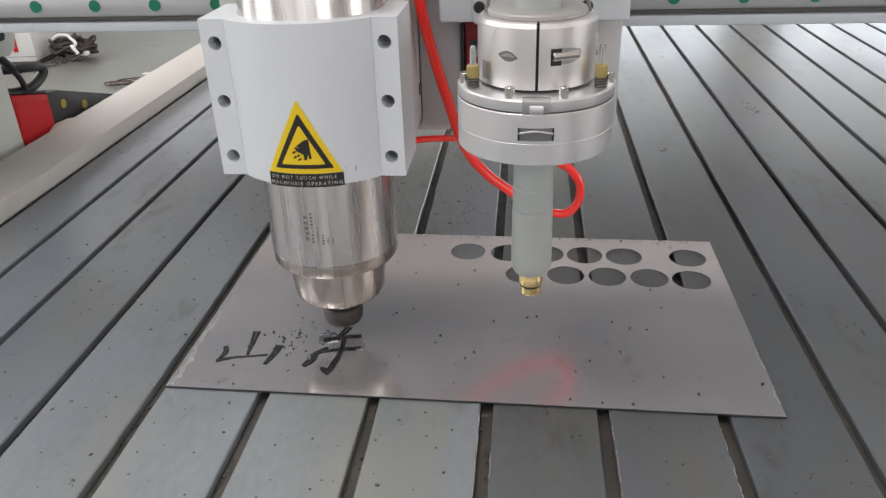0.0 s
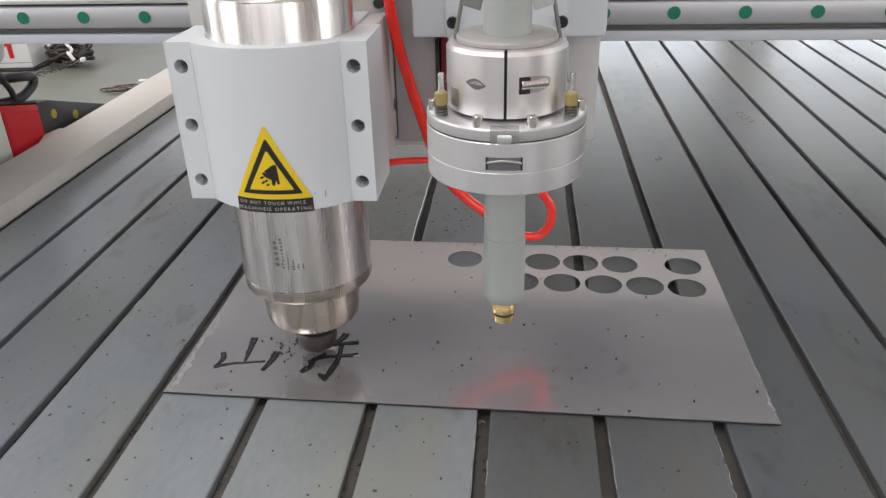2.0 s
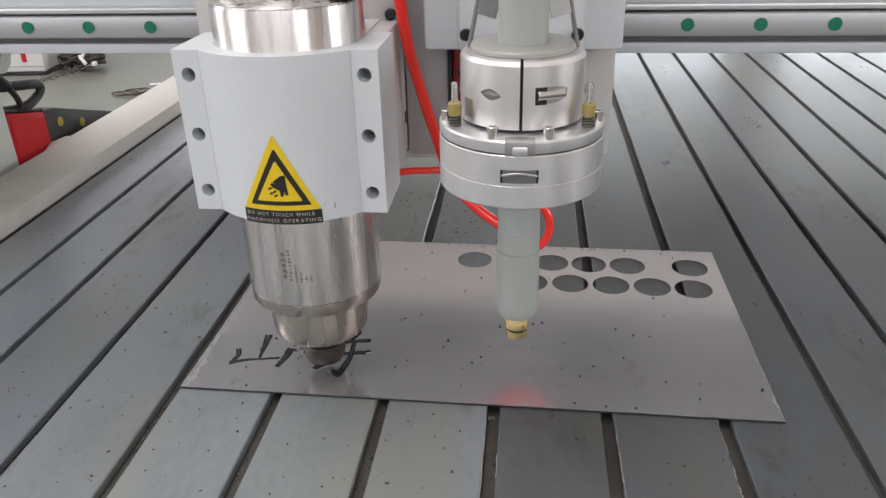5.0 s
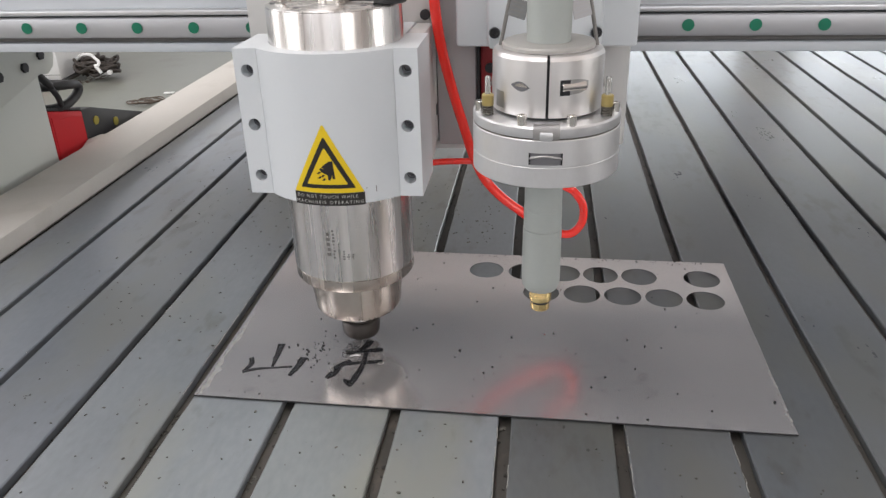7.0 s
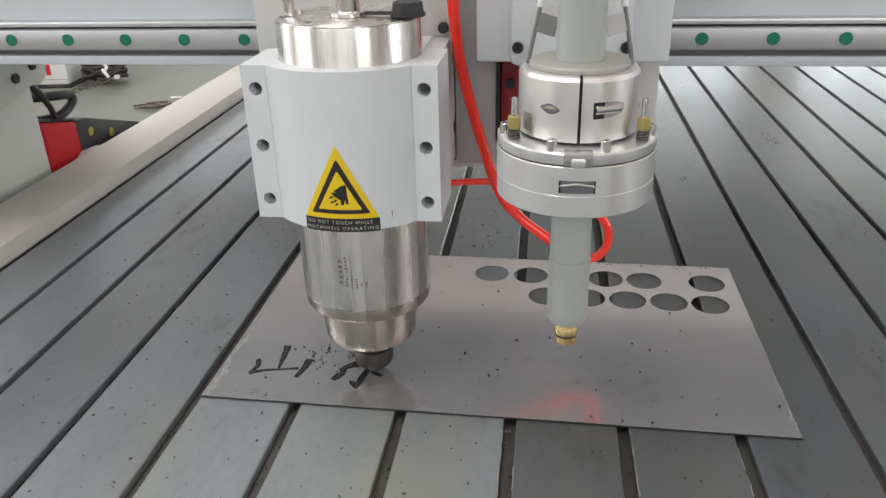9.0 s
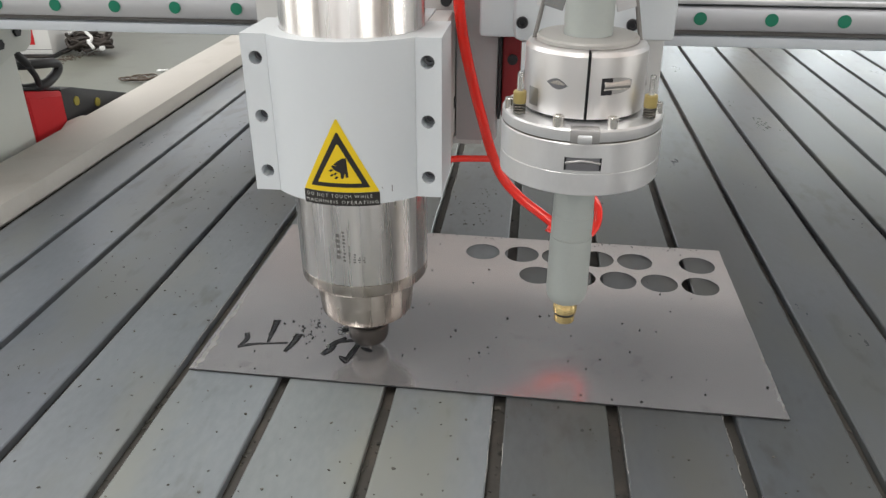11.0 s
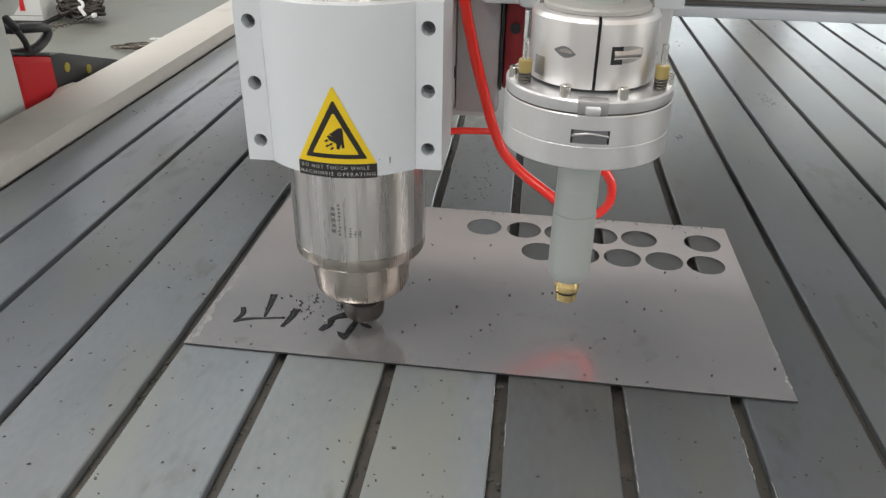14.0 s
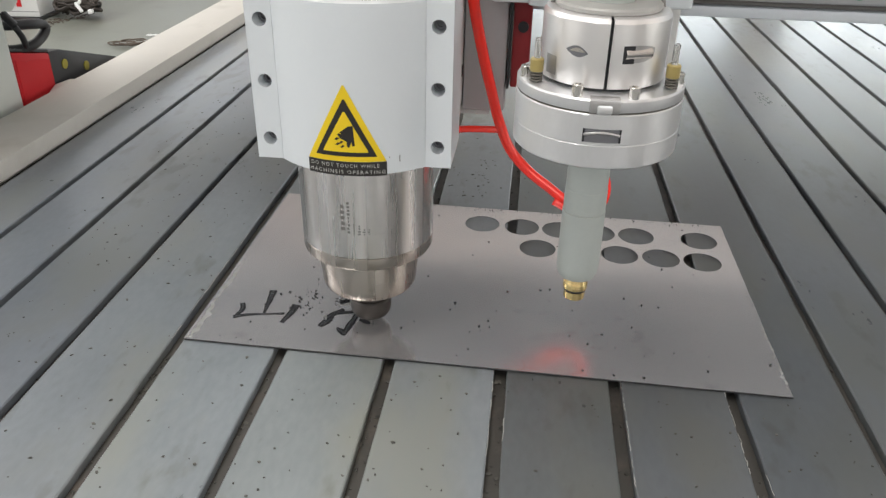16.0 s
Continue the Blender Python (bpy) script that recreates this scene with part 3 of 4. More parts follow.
for i in range(620):                              # chips on the planks, thick behind the sheet and to its left
    e = rng.random()
    if e < 0.2:
        x, y = rng.gauss(0.20, 0.06), 0.79 + abs(rng.gauss(0, 0.09))
    elif e < 0.62:
        x, y = rng.uniform(-0.2, 0.0), 0.42 + 0.75 * rng.random() ** 0.8
    else:
        x, y = rng.uniform(-0.3, 0.62), rng.uniform(0.3, 0.46)
    if min(abs(x - s) for s in SLOTS) > 0.008 and not (0.008 < x < 0.514 and 0.457 < y < 0.769):
        bm = chip(bm, x, y, 0, rng.uniform(0.0004, 0.0014))
for x, y, r in ((-0.039, 0.554, 0.0016), (0.255, 0.433, 0.0015), (0.253, 0.388, 0.0016), (0.1, 0.376, 0.0016), (0.208, 0.373, 0.0016), (0.287, 0.44, 0.001)):
    bm = chip(bm, x, y, 0, r)
tagged(part("plastic_chips", bm, M_CRUMB), "small dark chips scattered over the grey planks", "swarf", kind="stuff")
bm = bmesh.new()
for i in range(620):                              # crumbs lying in the slots
    k = rng.choice((-3, -2, -1, -1, 0, 0, 0, 1, 1, 2, 2, 3, 3, 4, 5, 6, 6, 7, 7, 8))
    y = rng.uniform(0.28, 1.3) if k < 0 or k > 5 else rng.choice((rng.uniform(0.28, 0.47), rng.uniform(0.77, 1.2)))
    bm = chip(bm, slot_x(k) + rng.choice((-1, 1)) * abs(rng.gauss(0.0030, 0.001)), y, -0.0083, rng.uniform(0.0007, 0.0024))
tagged(part("slot_crumbs", bm, M_CRUMB), "brown-grey crumbs lying in the table slots", "swarf", kind="stuff")
bm = bmesh.new()
for k, ya, yb, side, dens in ((3, 0.28, 0.445, -1, 12), (4, 0.28, 0.462, 1, 16), (5, 0.28, 0.463, -1, 16), (3, 0.28, 0.40, 1, 5), (5, 0.28, 0.40, 1, 5), (0, 0.46, 0.66, -1, 8), (-1, 0.5, 0.7, 1, 4), (-2, 0.5, 0.7, -1, 4), (2, 0.78, 1.2, 1, 6)):
    for i in range(dens):
        y = ya + (yb - ya) * (i + rng.random() * 0.6) / dens
        step = (yb - ya) / dens * rng.uniform(0.5, 1.1)
        pts = [(slot_x(k) + side * SLOT / 2 + rng.gauss(0, 0.0003), y + step * q / 4, -0.0004 + rng.gauss(0, 0.0002)) for q in range(5)]
        if rng.random() < 0.8:
            bm = tube(pts, rng.uniform(0.00012, 0.00032), n=5, bm=bm, per=2)
tagged(part("burrs", bm, M_BURR), "pale ragged burrs along the slot edges", "burr", kind="stuff")

# ---------------------------------------------------------------- the gantry (moves along the table)
gantry = thing("gantry", "pale painted router gantry with steel guide rail on grey-green legs", "gantry")
GX0, GX1 = -0.475, 1.65
part("beam", box(GX0 + 0.024, GX1, 0.1675, 0.530, 0.2473, 0.62, 0.004), M_BEAM, gantry, "pale blue-white painted box beam")
part("guide_rail", box(GX0 + 0.02, GX1 - 0.02, 0.1475, 0.1672, 0.2573, 0.2768, 0.0022), M_RAIL, gantry, "ground steel linear guide rail")
part("rail_ledge", box(GX0 + 0.01, GX1 - 0.01, 0.1535, 0.1673, 0.2788, 0.2838, 0.001), M_RAILTOP, gantry)
part("rail_groove", box(GX0 + 0.01, GX1 - 0.01, 0.1630, 0.1672, 0.2513, 0.2571), M_ETCH, gantry, smooth=False)
part("lower_flange", box(GX0, GX1, 0.1555, 0.1673, 0.2415, 0.2508, 0.0015), M_BEAM, gantry)
for i in range(34):
    x = -0.4099 + 0.0604 * i
    part("bolt_cap", rod((x, 0.1480, 0.2676), (x, 0.1465, 0.2676), 0.0056, 20), M_GREENCAP, gantry, "" if i else "green plastic rail bolt cap")


def side_plate(name, loop, x0, x1, material, parent, label="", bevel=0.0):
    """A plate square to x, from an outline in y and z."""
    own = slab([loop], 0, x1 - x0)
    own.transform(Matrix(((0, 0, 1, x0), (1, 0, 0, 0), (0, 1, 0, 0), (0, 0, 0, 1))))
    if bevel:
        bmesh.ops.remove_doubles(own, verts=own.verts[:], dist=1e-6)
        bmesh.ops.dissolve_limit(own, angle_limit=0.01, verts=own.verts[:], edges=own.edges[:])
        bmesh.ops.bevel(own, geom=own.edges[:], offset=bevel, segments=2, profile=0.5, affect="EDGES")
    bmesh.ops.recalc_face_normals(own, faces=own.faces[:])
    return part(name, own, material, parent, label, smooth=bool(bevel))


for x0, x1 in ((-0.4985, -0.4480), (1.64, 1.69)):
    side_plate("leg_plate", [(0.146, 0.292), (0.456, 0.292), (0.456, -0.30), (0.146, -0.30)], x0, x1, M_LEG, gantry, "grey-green painted steel leg", 0.002)
side_plate("gusset", [(0.156, 0.2385), (0.496, 0.2385), (0.497, 0.168), (0.490, 0.153), (0.474, 0.1445), (0.455, 0.1480), (0.380, 0.1300), (0.156, 0.078)], -0.4478, -0.4420, M_LEG, gantry, "", 0.0015)
for y, z in ((0.300, 0.164), (0.362, 0.165), (0.420, 0.1655), (0.462, 0.1755)):
    part("gusset_bolt", rod((-0.4421, y, z), (-0.4380, y, z), 0.0075, 6), M_BOLT, gantry)
red = side_plate("motor_cover", [(0.4575, 0.0900), (0.5437, 0.0675), (0.5437, -0.09), (0.4575, -0.09)], -0.522, -0.448, M_RED, gantry, "red painted drive cover on the leg", 0.003)
side_plate("face_panel", [(0.461, 0.0785), (0.482, 0.0700), (0.503, 0.0690), (0.5395, 0.0600), (0.5395, -0.085), (0.461, -0.085)], -0.4479, -0.4468, M_RED, red)
cover = side_plate("chain_cover", [(0.5445, 0.0690), (0.573, 0.0660), (0.592, 0.0595), (0.735, 0.0125), (0.80, -0.03), (0.80, -0.09), (0.5445, -0.09)], -0.5215, -0.4495, M_BLACK, gantry, "black sloping cover with yellow dots", 0.0015)
side_plate("rim", [(0.4575, 0.0950), (0.5440, 0.0728), (0.5440, 0.0690), (0.4575, 0.0915)], -0.5225, -0.4495, M_BLACK, cover)
for y, z in ((0.579, 0.0411), (0.638, 0.0225)):
    part("dot", rod((-0.4496, y, z), (-0.4481, y, z), 0.0076, 18), M_DOT, cover)
side_plate("foot_bracket", [(0.47, 0.006), (0.51, 0.011), (0.536, 0.021), (0.575, 0.018), (0.62, 0.002), (0.62, -0.05), (0.47, -0.05)], -0.4462, -0.4270, M_FRAME, gantry, "beige painted slider foot", 0.003)
part("cable_loop", tube([(-0.530, 0.500, 0.1300), (-0.472, 0.482, 0.1225), (-0.447, 0.508, 0.1187), (-0.446, 0.538, 0.1125), (-0.446, 0.5455, 0.1035), (-0.4465, 0.530, 0.0935), (-0.4475, 0.502, 0.0880), (-0.470, 0.482, 0.0865), (-0.525, 0.500, 0.0900)], 0.0073), M_BLACK, gantry, "thick black cable loop")
part("cable_tie", tube([(-0.4475, 0.478, 0.122), (-0.4455, 0.487, 0.105), (-0.4475, 0.493, 0.089)], 0.0045, per=4), M_BLACK, gantry)
part("cable_stub", rod((-0.456, 0.462, 0.150), (-0.449, 0.480, 0.124), 0.006, 12), M_BLACK, gantry)

# ---------------------------------------------------------------- the carriage on the gantry (all in the head's space: the tool axis is its origin)
carriage = thing("carriage", "white painted carriage plates with black bolts on the gantry", "machine carriage")
part("back_plate", box(-0.10, 0.066, 0.072, 0.120, 0.1694, 0.52, 0.003), M_WHITE2, carriage, "white spindle mounting plate")
part("spacer_plate", box(0.0665, 0.1035, 0.094, 0.122, 0.1654, 0.52, 0.003), M_GREY, carriage, "grey carriage plate")
part("lower_tab", box(0.030, 0.090, 0.108, 0.124, 0.1574, 0.1649, 0.001), M_WHITE2, carriage)
part("seal_strip", box(0.1042, 0.1062, 0.092, 0.122, 0.1874, 0.52), M_BLACK, carriage, smooth=False)
part("slider_cover", box(0.1068, 0.1225, 0.096, 0.122, 0.1874, 0.52, 0.002), M_SLIDER, carriage, "red slider end cover")
part("slider_bolt", rod((0.1155, 0.096, 0.2395), (0.1155, 0.0925, 0.2395), 0.0044, 18), M_BOLT, carriage)
part("right_plate", box(0.205, 0.2405, 0.094, 0.122, 0.1674, 0.52, 0.003), M_WHITE2, carriage)
part("torch_bracket", box(0.0895, 0.2405, 0.052, 0.0935, 0.2665, 0.56, 0.003), M_WHITE, carriage, "white torch lifter bracket")
part("front_plate", box(0.1165, 0.2105, 0.030, 0.0515, 0.2665, 0.56, 0.008), M_WHITE, carriage)
for x in (0.1235, 0.2050):
    for z in (0.2825, 0.3325, 0.3975):
        part("bolt", turned([(0, -0.003), (0.0042, -0.003), (0.0046, 0.0), (0.0041, 0.0025), (0.0022, 0.0025), (0.0020, 0.0008), (0, 0.0008)], 18), M_BOLT, carriage, at=(x, 0.0290, z)).rotation_euler = (radians(90), 0, 0)
for z in (0.2910, 0.3410):
    part("bolt", rod((0.0612, 0.072, z), (0.0612, 0.067, z), 0.0045, 18, chamfer=0.001), M_BOLT, carriage)
part("side_mark", box(0.0661, 0.0668, 0.086, 0.089, 0.1974, 0.2074), M_BOLT, carriage, smooth=False)
part("data_plate", box(0.134, 0.193, 0.0292, 0.0299, 0.2954, 0.3154), M_ALU2, carriage, "worn metal data plate", smooth=False)
# ---------------------------------------------------------------- the spindle
spindle = thing("milling_spindle", "stainless steel milling spindle held in a white painted clamp block", "spindle")
XF, YF, XB, RB, CB = 0.0712, -0.043, 0.0525, 0.0736, 0.0086
ZB0, ZB1 = 0.1675, 0.2845
HOLES = [(s * 0.06125, z) for s in (-1, 1) for z in (0.1828, 0.2252, 0.2676)]


def bulge(x):
    """The front face of the clamp block at x."""
    return CB - math.sqrt(RB * RB - x * x)


def clamp_mesh():
    n = 40
    front = [(-XB + 2 * XB * i / n, bulge(-XB + 2 * XB * i / n)) for i in range(n + 1)]
    r = 0.0538
    inner = [(r * math.cos(a), r * math.sin(a)) for a in [2 * math.pi * i / 72 for i in range(72)]]
    outer = [(-XB, YF + 0.0005)] + front + [(XB, YF + 0.0005), (XB, 0.0715), (-XB, 0.0715)]
    return slab([outer, inner], ZB0, ZB1)


block = part("clamp_block", clamp_mesh(), M_WHITE, spindle, "white painted clamp block with a rounded front")
for s in (-1, 1):                                 # flanges with through holes
    a, b = sorted((s * XB * 1.0 + s * 0.0002, s * XF))
    own = slab([[(a, ZB0), (b, ZB0), (b, ZB1), (a, ZB1)], *[ring_of(x, z, 0.0049, 28) for x, z in HOLES if x * s > 0]], 0, 0.060)
    own.transform(Matrix(((1, 0, 0, 0), (0, 0, 1, YF), (0, 1, 0, 0), (0, 0, 0, 1))))
    bmesh.ops.recalc_face_normals(own, faces=own.faces[:])
    part("flange", own, M_WHITE, block)
    part("flange_back", box(min(s * XB, s * (XF - 0.004)) + (0.0002 if s > 0 else 0), max(s * XB, s * (XF - 0.004)) - (0.0002 if s < 0 else 0), YF + 0.0605, 0.0712, ZB0 + 0.001, ZB1 - 0.001, 0.001), M_WHITE2, block)
# bolt heads take the shade of their holes in their colour
for x, z in HOLES:
    part("bolt_head", turned([(0, -0.002), (0.0022, -0.002), (0.0025, 0.0), (0.0044, 0.0), (0.0046, -0.006), (0, -0.006)], 20), M_SHADED_BORE, block, at=(x, YF + 0.011, z)).rotation_euler = (radians(90), 0, 0)
part("barrel", turned([(0, 0.0916), (0.0525, 0.0916), (0.0532, 0.0920), (0.0534, 0.0930), (0.0534, 0.3098), (0.0530, 0.3109), (0.0500, 0.3112), (0, 0.3112)], 96), M_STEEL, spindle, "turned stainless steel barrel with vertical sheen")
part("lower_ring", turned([(0, 0.0796), (0.0485, 0.0796), (0.0515, 0.0806), (0.0530, 0.0830), (0.0530, 0.0911), (0.0526, 0.0914), (0, 0.0915)], 96), M_NOSE, spindle)
part("nose", turned([(0, 0.0425), (0.0350, 0.0425), (0.0375, 0.0435), (0.0391, 0.0463), (0.0398, 0.0510), (0.0400, 0.0605), (0.0408, 0.0612), (0.0408, 0.0790), (0, 0.0794)], 96), M_NOSE, spindle, "ground steel spindle nose")
part("bearing_cover", turned([(0, 0.0416), (0.0340, 0.0416), (0.0347, 0.0420), (0.0347, 0.0424), (0, 0.0424)], 64), M_NUT, spindle, "dark bearing cover under the nose")
part("shaft", turned([(0, 0.029), (0.0148, 0.029), (0.0148, 0.0410), (0, 0.0415)], 40), M_CHROME, spindle)
part("collet_nut", turned([(0, 0.0100), (0.0085, 0.0096), (0.0125, 0.0088), (0.0155, 0.0102), (0.0172, 0.0132), (0.0179, 0.0200), (0.0179, 0.0255), (0.0168, 0.0268), (0.0148, 0.0270), (0.0148, 0.0286), (0.0142, 0.0289), (0, 0.0289)], 64), M_NUT, spindle, "dark oiled collet nut")
part("milling_bit", turned([(0, 0.0016), (0.0004, 0.0018), (0.0015, 0.0050), (0.0015, 0.0095), (0, 0.0096)], 20), M_NUT, spindle, "short dark engraving bit")
part("top_cap", turned([(0.0500, 0.3113), (0.0528, 0.3113), (0.0525, 0.3120), (0.0515, 0.3125), (0, 0.3128)], 96), M_STEEL, spindle)
part("power_fitting", turned([(0, 0.3130), (0.0136, 0.3130), (0.0138, 0.3136), (0.0138, 0.3158), (0.0130, 0.3164), (0.0088, 0.3166), (0.0084, 0.3300), (0.0092, 0.3310), (0.0092, 0.3820), (0, 0.3820)], 40, cx=0.0022, cy=-0.008), M_CHROME, spindle, "chromed connector on the spindle top")
part("water_nipple", turned([(0, 0.3130), (0.0058, 0.3130), (0.0058, 0.3142), (0.0042, 0.3146), (0.0042, 0.3230), (0.0055, 0.3238), (0.0055, 0.3350), (0.0040, 0.3360), (0.0040, 0.3600), (0, 0.3600)], 24, cx=-0.043, cy=-0.004), M_CHROME, spindle)
part("nipple_collar", turned([(0.0032, 0.3130), (0.0032, 0.3160), (0.0020, 0.3166), (0, 0.3166)], 16, cx=-0.0365, cy=-0.001), M_CHROME, spindle)
part("rubber_cap", turned([(0, 0.3130), (0.0118, 0.3130), (0.0126, 0.3136), (0.0126, 0.3152), (0.0112, 0.3158), (0.0106, 0.3225), (0.0094, 0.3232), (0, 0.3226)], 32, cx=0.0470, cy=-0.013), M_BLACK, spindle, "black rubber cap lying at the rim")
part("cap_strap", tube([(0.014, -0.010, 0.3148), (0.026, -0.012, 0.3152), (0.037, -0.013, 0.3150)], 0.0014, per=5), M_BLACK, spindle)
# dark discs on the cap paint the shade of screw holes
for x, y in ((-0.020, -0.036), (0.030, -0.028), (-0.046, -0.012)):
    part("cap_screw_hole", turned([(0, 0.3126), (0.0022, 0.3126), (0.0022, 0.3131), (0, 0.3131)], 16, cx=x, cy=y), M_SHADED_BORE, spindle)


def wrap(bm, lift):
    """Lay a flat drawing in x and z on the rounded front of the clamp block."""
    for v in bm.verts:
        x, d, z = v.co
        a = x / RB
        r = RB + lift + d
        v.co = (r * math.sin(a), CB - r * math.cos(a), z)
    bmesh.ops.recalc_face_normals(bm, faces=bm.faces[:])
    return bm


def flat(loop, lift=0.0003):
    """A thin patch in x and z, finely divided across so that it bends."""
    own = slab([loop], 0, 0.0002)
    for k in range(-16, 17):
        bmesh.ops.bisect_plane(own, geom=own.verts[:] + own.edges[:] + own.faces[:], plane_co=(k * 0.0025, 0, 0), plane_no=(1, 0, 0))
    own.transform(Matrix(((1, 0, 0, 0), (0, 0, 1, 0), (0, 1, 0, 0), (0, 0, 0, 1))))
    return wrap(own, lift)


CX = -0.0002
TZ0, TZ1, TH = 0.1774, 0.2318, 0.0282


def tri(zb, zt, half):
    r = 0.0012
    return [(CX - half, zb), (CX + half, zb), (CX + half - r * 0.3, zb + r), (CX + r * 0.5, zt), (CX - r * 0.5, zt), (CX - half + r * 0.3, zb + r)]


sticker = part("warning_sticker", flat(tri(TZ0, TZ1, TH)), M_YELLOW, spindle, "yellow triangular warning sticker above a black text strip", smooth=False)
part("black_triangle", flat(tri(0.1813, 0.2222, 0.0217), lift=0.0006), M_LBLACK, sticker, smooth=False)
part("yellow_triangle", flat(tri(0.1846, 0.2136, 0.0159), lift=0.0009), M_YELLOW, sticker, smooth=False)
part("hand_mark", flat([(CX - 0.0035, 0.1990), (CX + 0.0025, 0.2035), (CX + 0.0058, 0.2040), (CX + 0.0062, 0.1965), (CX + 0.0068, 0.1895), (CX + 0.0050, 0.1892), (CX + 0.0046, 0.1925),
                        (CX + 0.0030, 0.1882), (CX + 0.0014, 0.1886), (CX + 0.0012, 0.1925), (CX - 0.0032, 0.1948), (CX - 0.0052, 0.1975), (CX - 0.0040, 0.1983), (CX - 0.0010, 0.1972)], lift=0.0012), M_LBLACK, sticker, smooth=False)
for dx, dz, w in ((-0.0055, 0.1942, 0.0020), (-0.0050, 0.1905, 0.0018), (-0.0018, 0.1888, 0.0016), (-0.0025, 0.1918, 0.0016)):
    part("mark_piece", flat([(CX + dx - w, dz - 0.0006), (CX + dx, dz - 0.0010), (CX + dx + w, dz + 0.0007), (CX + dx, dz + 0.0011)], lift=0.0012), M_LBLACK, sticker, smooth=False)
part("text_strip", flat([(CX - 0.0286, 0.1666), (CX + 0.0286, 0.1666), (CX + 0.0286, 0.1772), (CX - 0.0286, 0.1772)]), M_LBLACK, sticker, smooth=False)


def words(text, width, height, x, z):
    """Lettering laid on the clamp block: centred at x, its foot at z."""
    cu = bpy.data.curves.new("words", "FONT")
    cu.body, cu.size, cu.resolution_u, cu.space_character = text, 1.0, 2, 1.35
    ob = bpy.data.objects.new("words", cu)
    me = ob.to_mesh()
    own = bmesh.new()
    own.from_mesh(me)
    ob.to_mesh_clear()
    bpy.data.objects.remove(ob)
    bpy.data.curves.remove(cu)
    xs, zs = [v.co.x for v in own.verts], [v.co.y for v in own.verts]
    for v in own.verts:
        v.co = (x - width / 2 + (v.co.x - min(xs)) / (max(xs) - min(xs)) * width, 0, z + (v.co.y - min(zs)) / (max(zs) - min(zs)) * height)
    return wrap(own, 0.0008)


part("lettering", words("DO NOT TOUCH WHILE", 0.0492, 0.0027, CX - 0.0015, 0.1730), M_LGREY, sticker, smooth=False)
part("lettering", words("MACHINEIS OPERATING", 0.0545, 0.0027, CX, 0.1683), M_LGREY, sticker, smooth=False)
for x, z, h in ((0.0375, 0.176, 0.005), (0.030, 0.1795, 0.0010)):
    part("paint_scratch", flat([(x, z), (x + 0.0006, z), (x + 0.0006, z + h), (x, z + h)]), M_ETCH, spindle, smooth=False)


def etched(a0, a1, z0, z1):
    """An etched bar on the barrel, from angle to angle (degrees from the front, to the right)."""
    own = bmesh.new()
    n, r = 4, 0.05345
    lo, hi = [], []
    for i in range(n + 1):
        a = radians(a0 + (a1 - a0) * i / n)
        lo.append(own.verts.new((r * math.sin(a), -r * math.cos(a), z0)))
        hi.append(own.verts.new((r * math.sin(a), -r * math.cos(a), z1)))
    for i in range(n):
        own.faces.new((lo[i], lo[i + 1], hi[i + 1], hi[i]))
    return own


rng = random.Random(11)
for a0, a1, z0, z1, n in ((-24, -19.5, 0.116, 0.139, 5), (-18, -15.5, 0.114, 0.141, 9), (-13.5, -11, 0.113, 0.129, 6), (-9.5, -7, 0.113, 0.122, 4), (-5.5, -3, 0.113, 0.119, 3), (-1.5, 1, 0.113, 0.119, 3)):
    for i in range(n):
        z = z0 + (z1 - z0) * i / n
        h = (z1 - z0) / n
        part("etched_bar", etched(a0 + 13 + rng.uniform(0, 1), a1 + 13 - rng.uniform(0, 0.8), z, z + h * 0.62), M_ETCH, spindle, smooth=False)

# ---------------------------------------------------------------- the plasma torch
TX, TY = 0.1690, -0.0550
torch = thing("plasma_torch", "grey plasma torch in a split aluminium holder with brass tip", "cutting torch")


def tt(profile, n=72, **kw):
    return turned(profile, n, cx=TX, cy=TY, **kw)


part("handle_tube", tt([(0, 0.284), (0.0155, 0.284), (0.0155, 0.56), (0, 0.56)]), M_TORCH, torch, "grey-green plastic torch tube")
part("inner_collar", tt([(0.0157, 0.2914), (0.0325, 0.2914), (0.0326, 0.2936), (0.0316, 0.2948), (0.0157, 0.2950)]), M_COLLAR, torch, "dull grey collar on the clamp")
holder = part("split_holder", tt([(0.0290, 0.2500), (0.0388, 0.2500), (0.0391, 0.2510), (0.0391, 0.2880), (0.0375, 0.2905), (0.0320, 0.2912), (0.0290, 0.2906), (0.0290, 0.2500)], n=96, a0=-88.6, a1=268.6), M_ALU, torch, "split machined aluminium clamp")
# black strip set in the split stands in for its shade
part("clamp_gap", box(TX - 0.0009, TX + 0.0009, TY - 0.0375, TY - 0.028, 0.2505, 0.2895), M_BOLT, holder, smooth=False)
part("mount_block", box(TX - 0.020, TX + 0.020, TY + 0.030, TY + 0.1058, 0.2540, 0.2690, 0.0006), M_ALU2, torch, "aluminium block that holds the torch to the lifter")
part("gasket", tt([(0.030, 0.2482), (0.0365, 0.2482), (0.0365, 0.2499), (0.030, 0.2499)]), M_BOLT, torch)


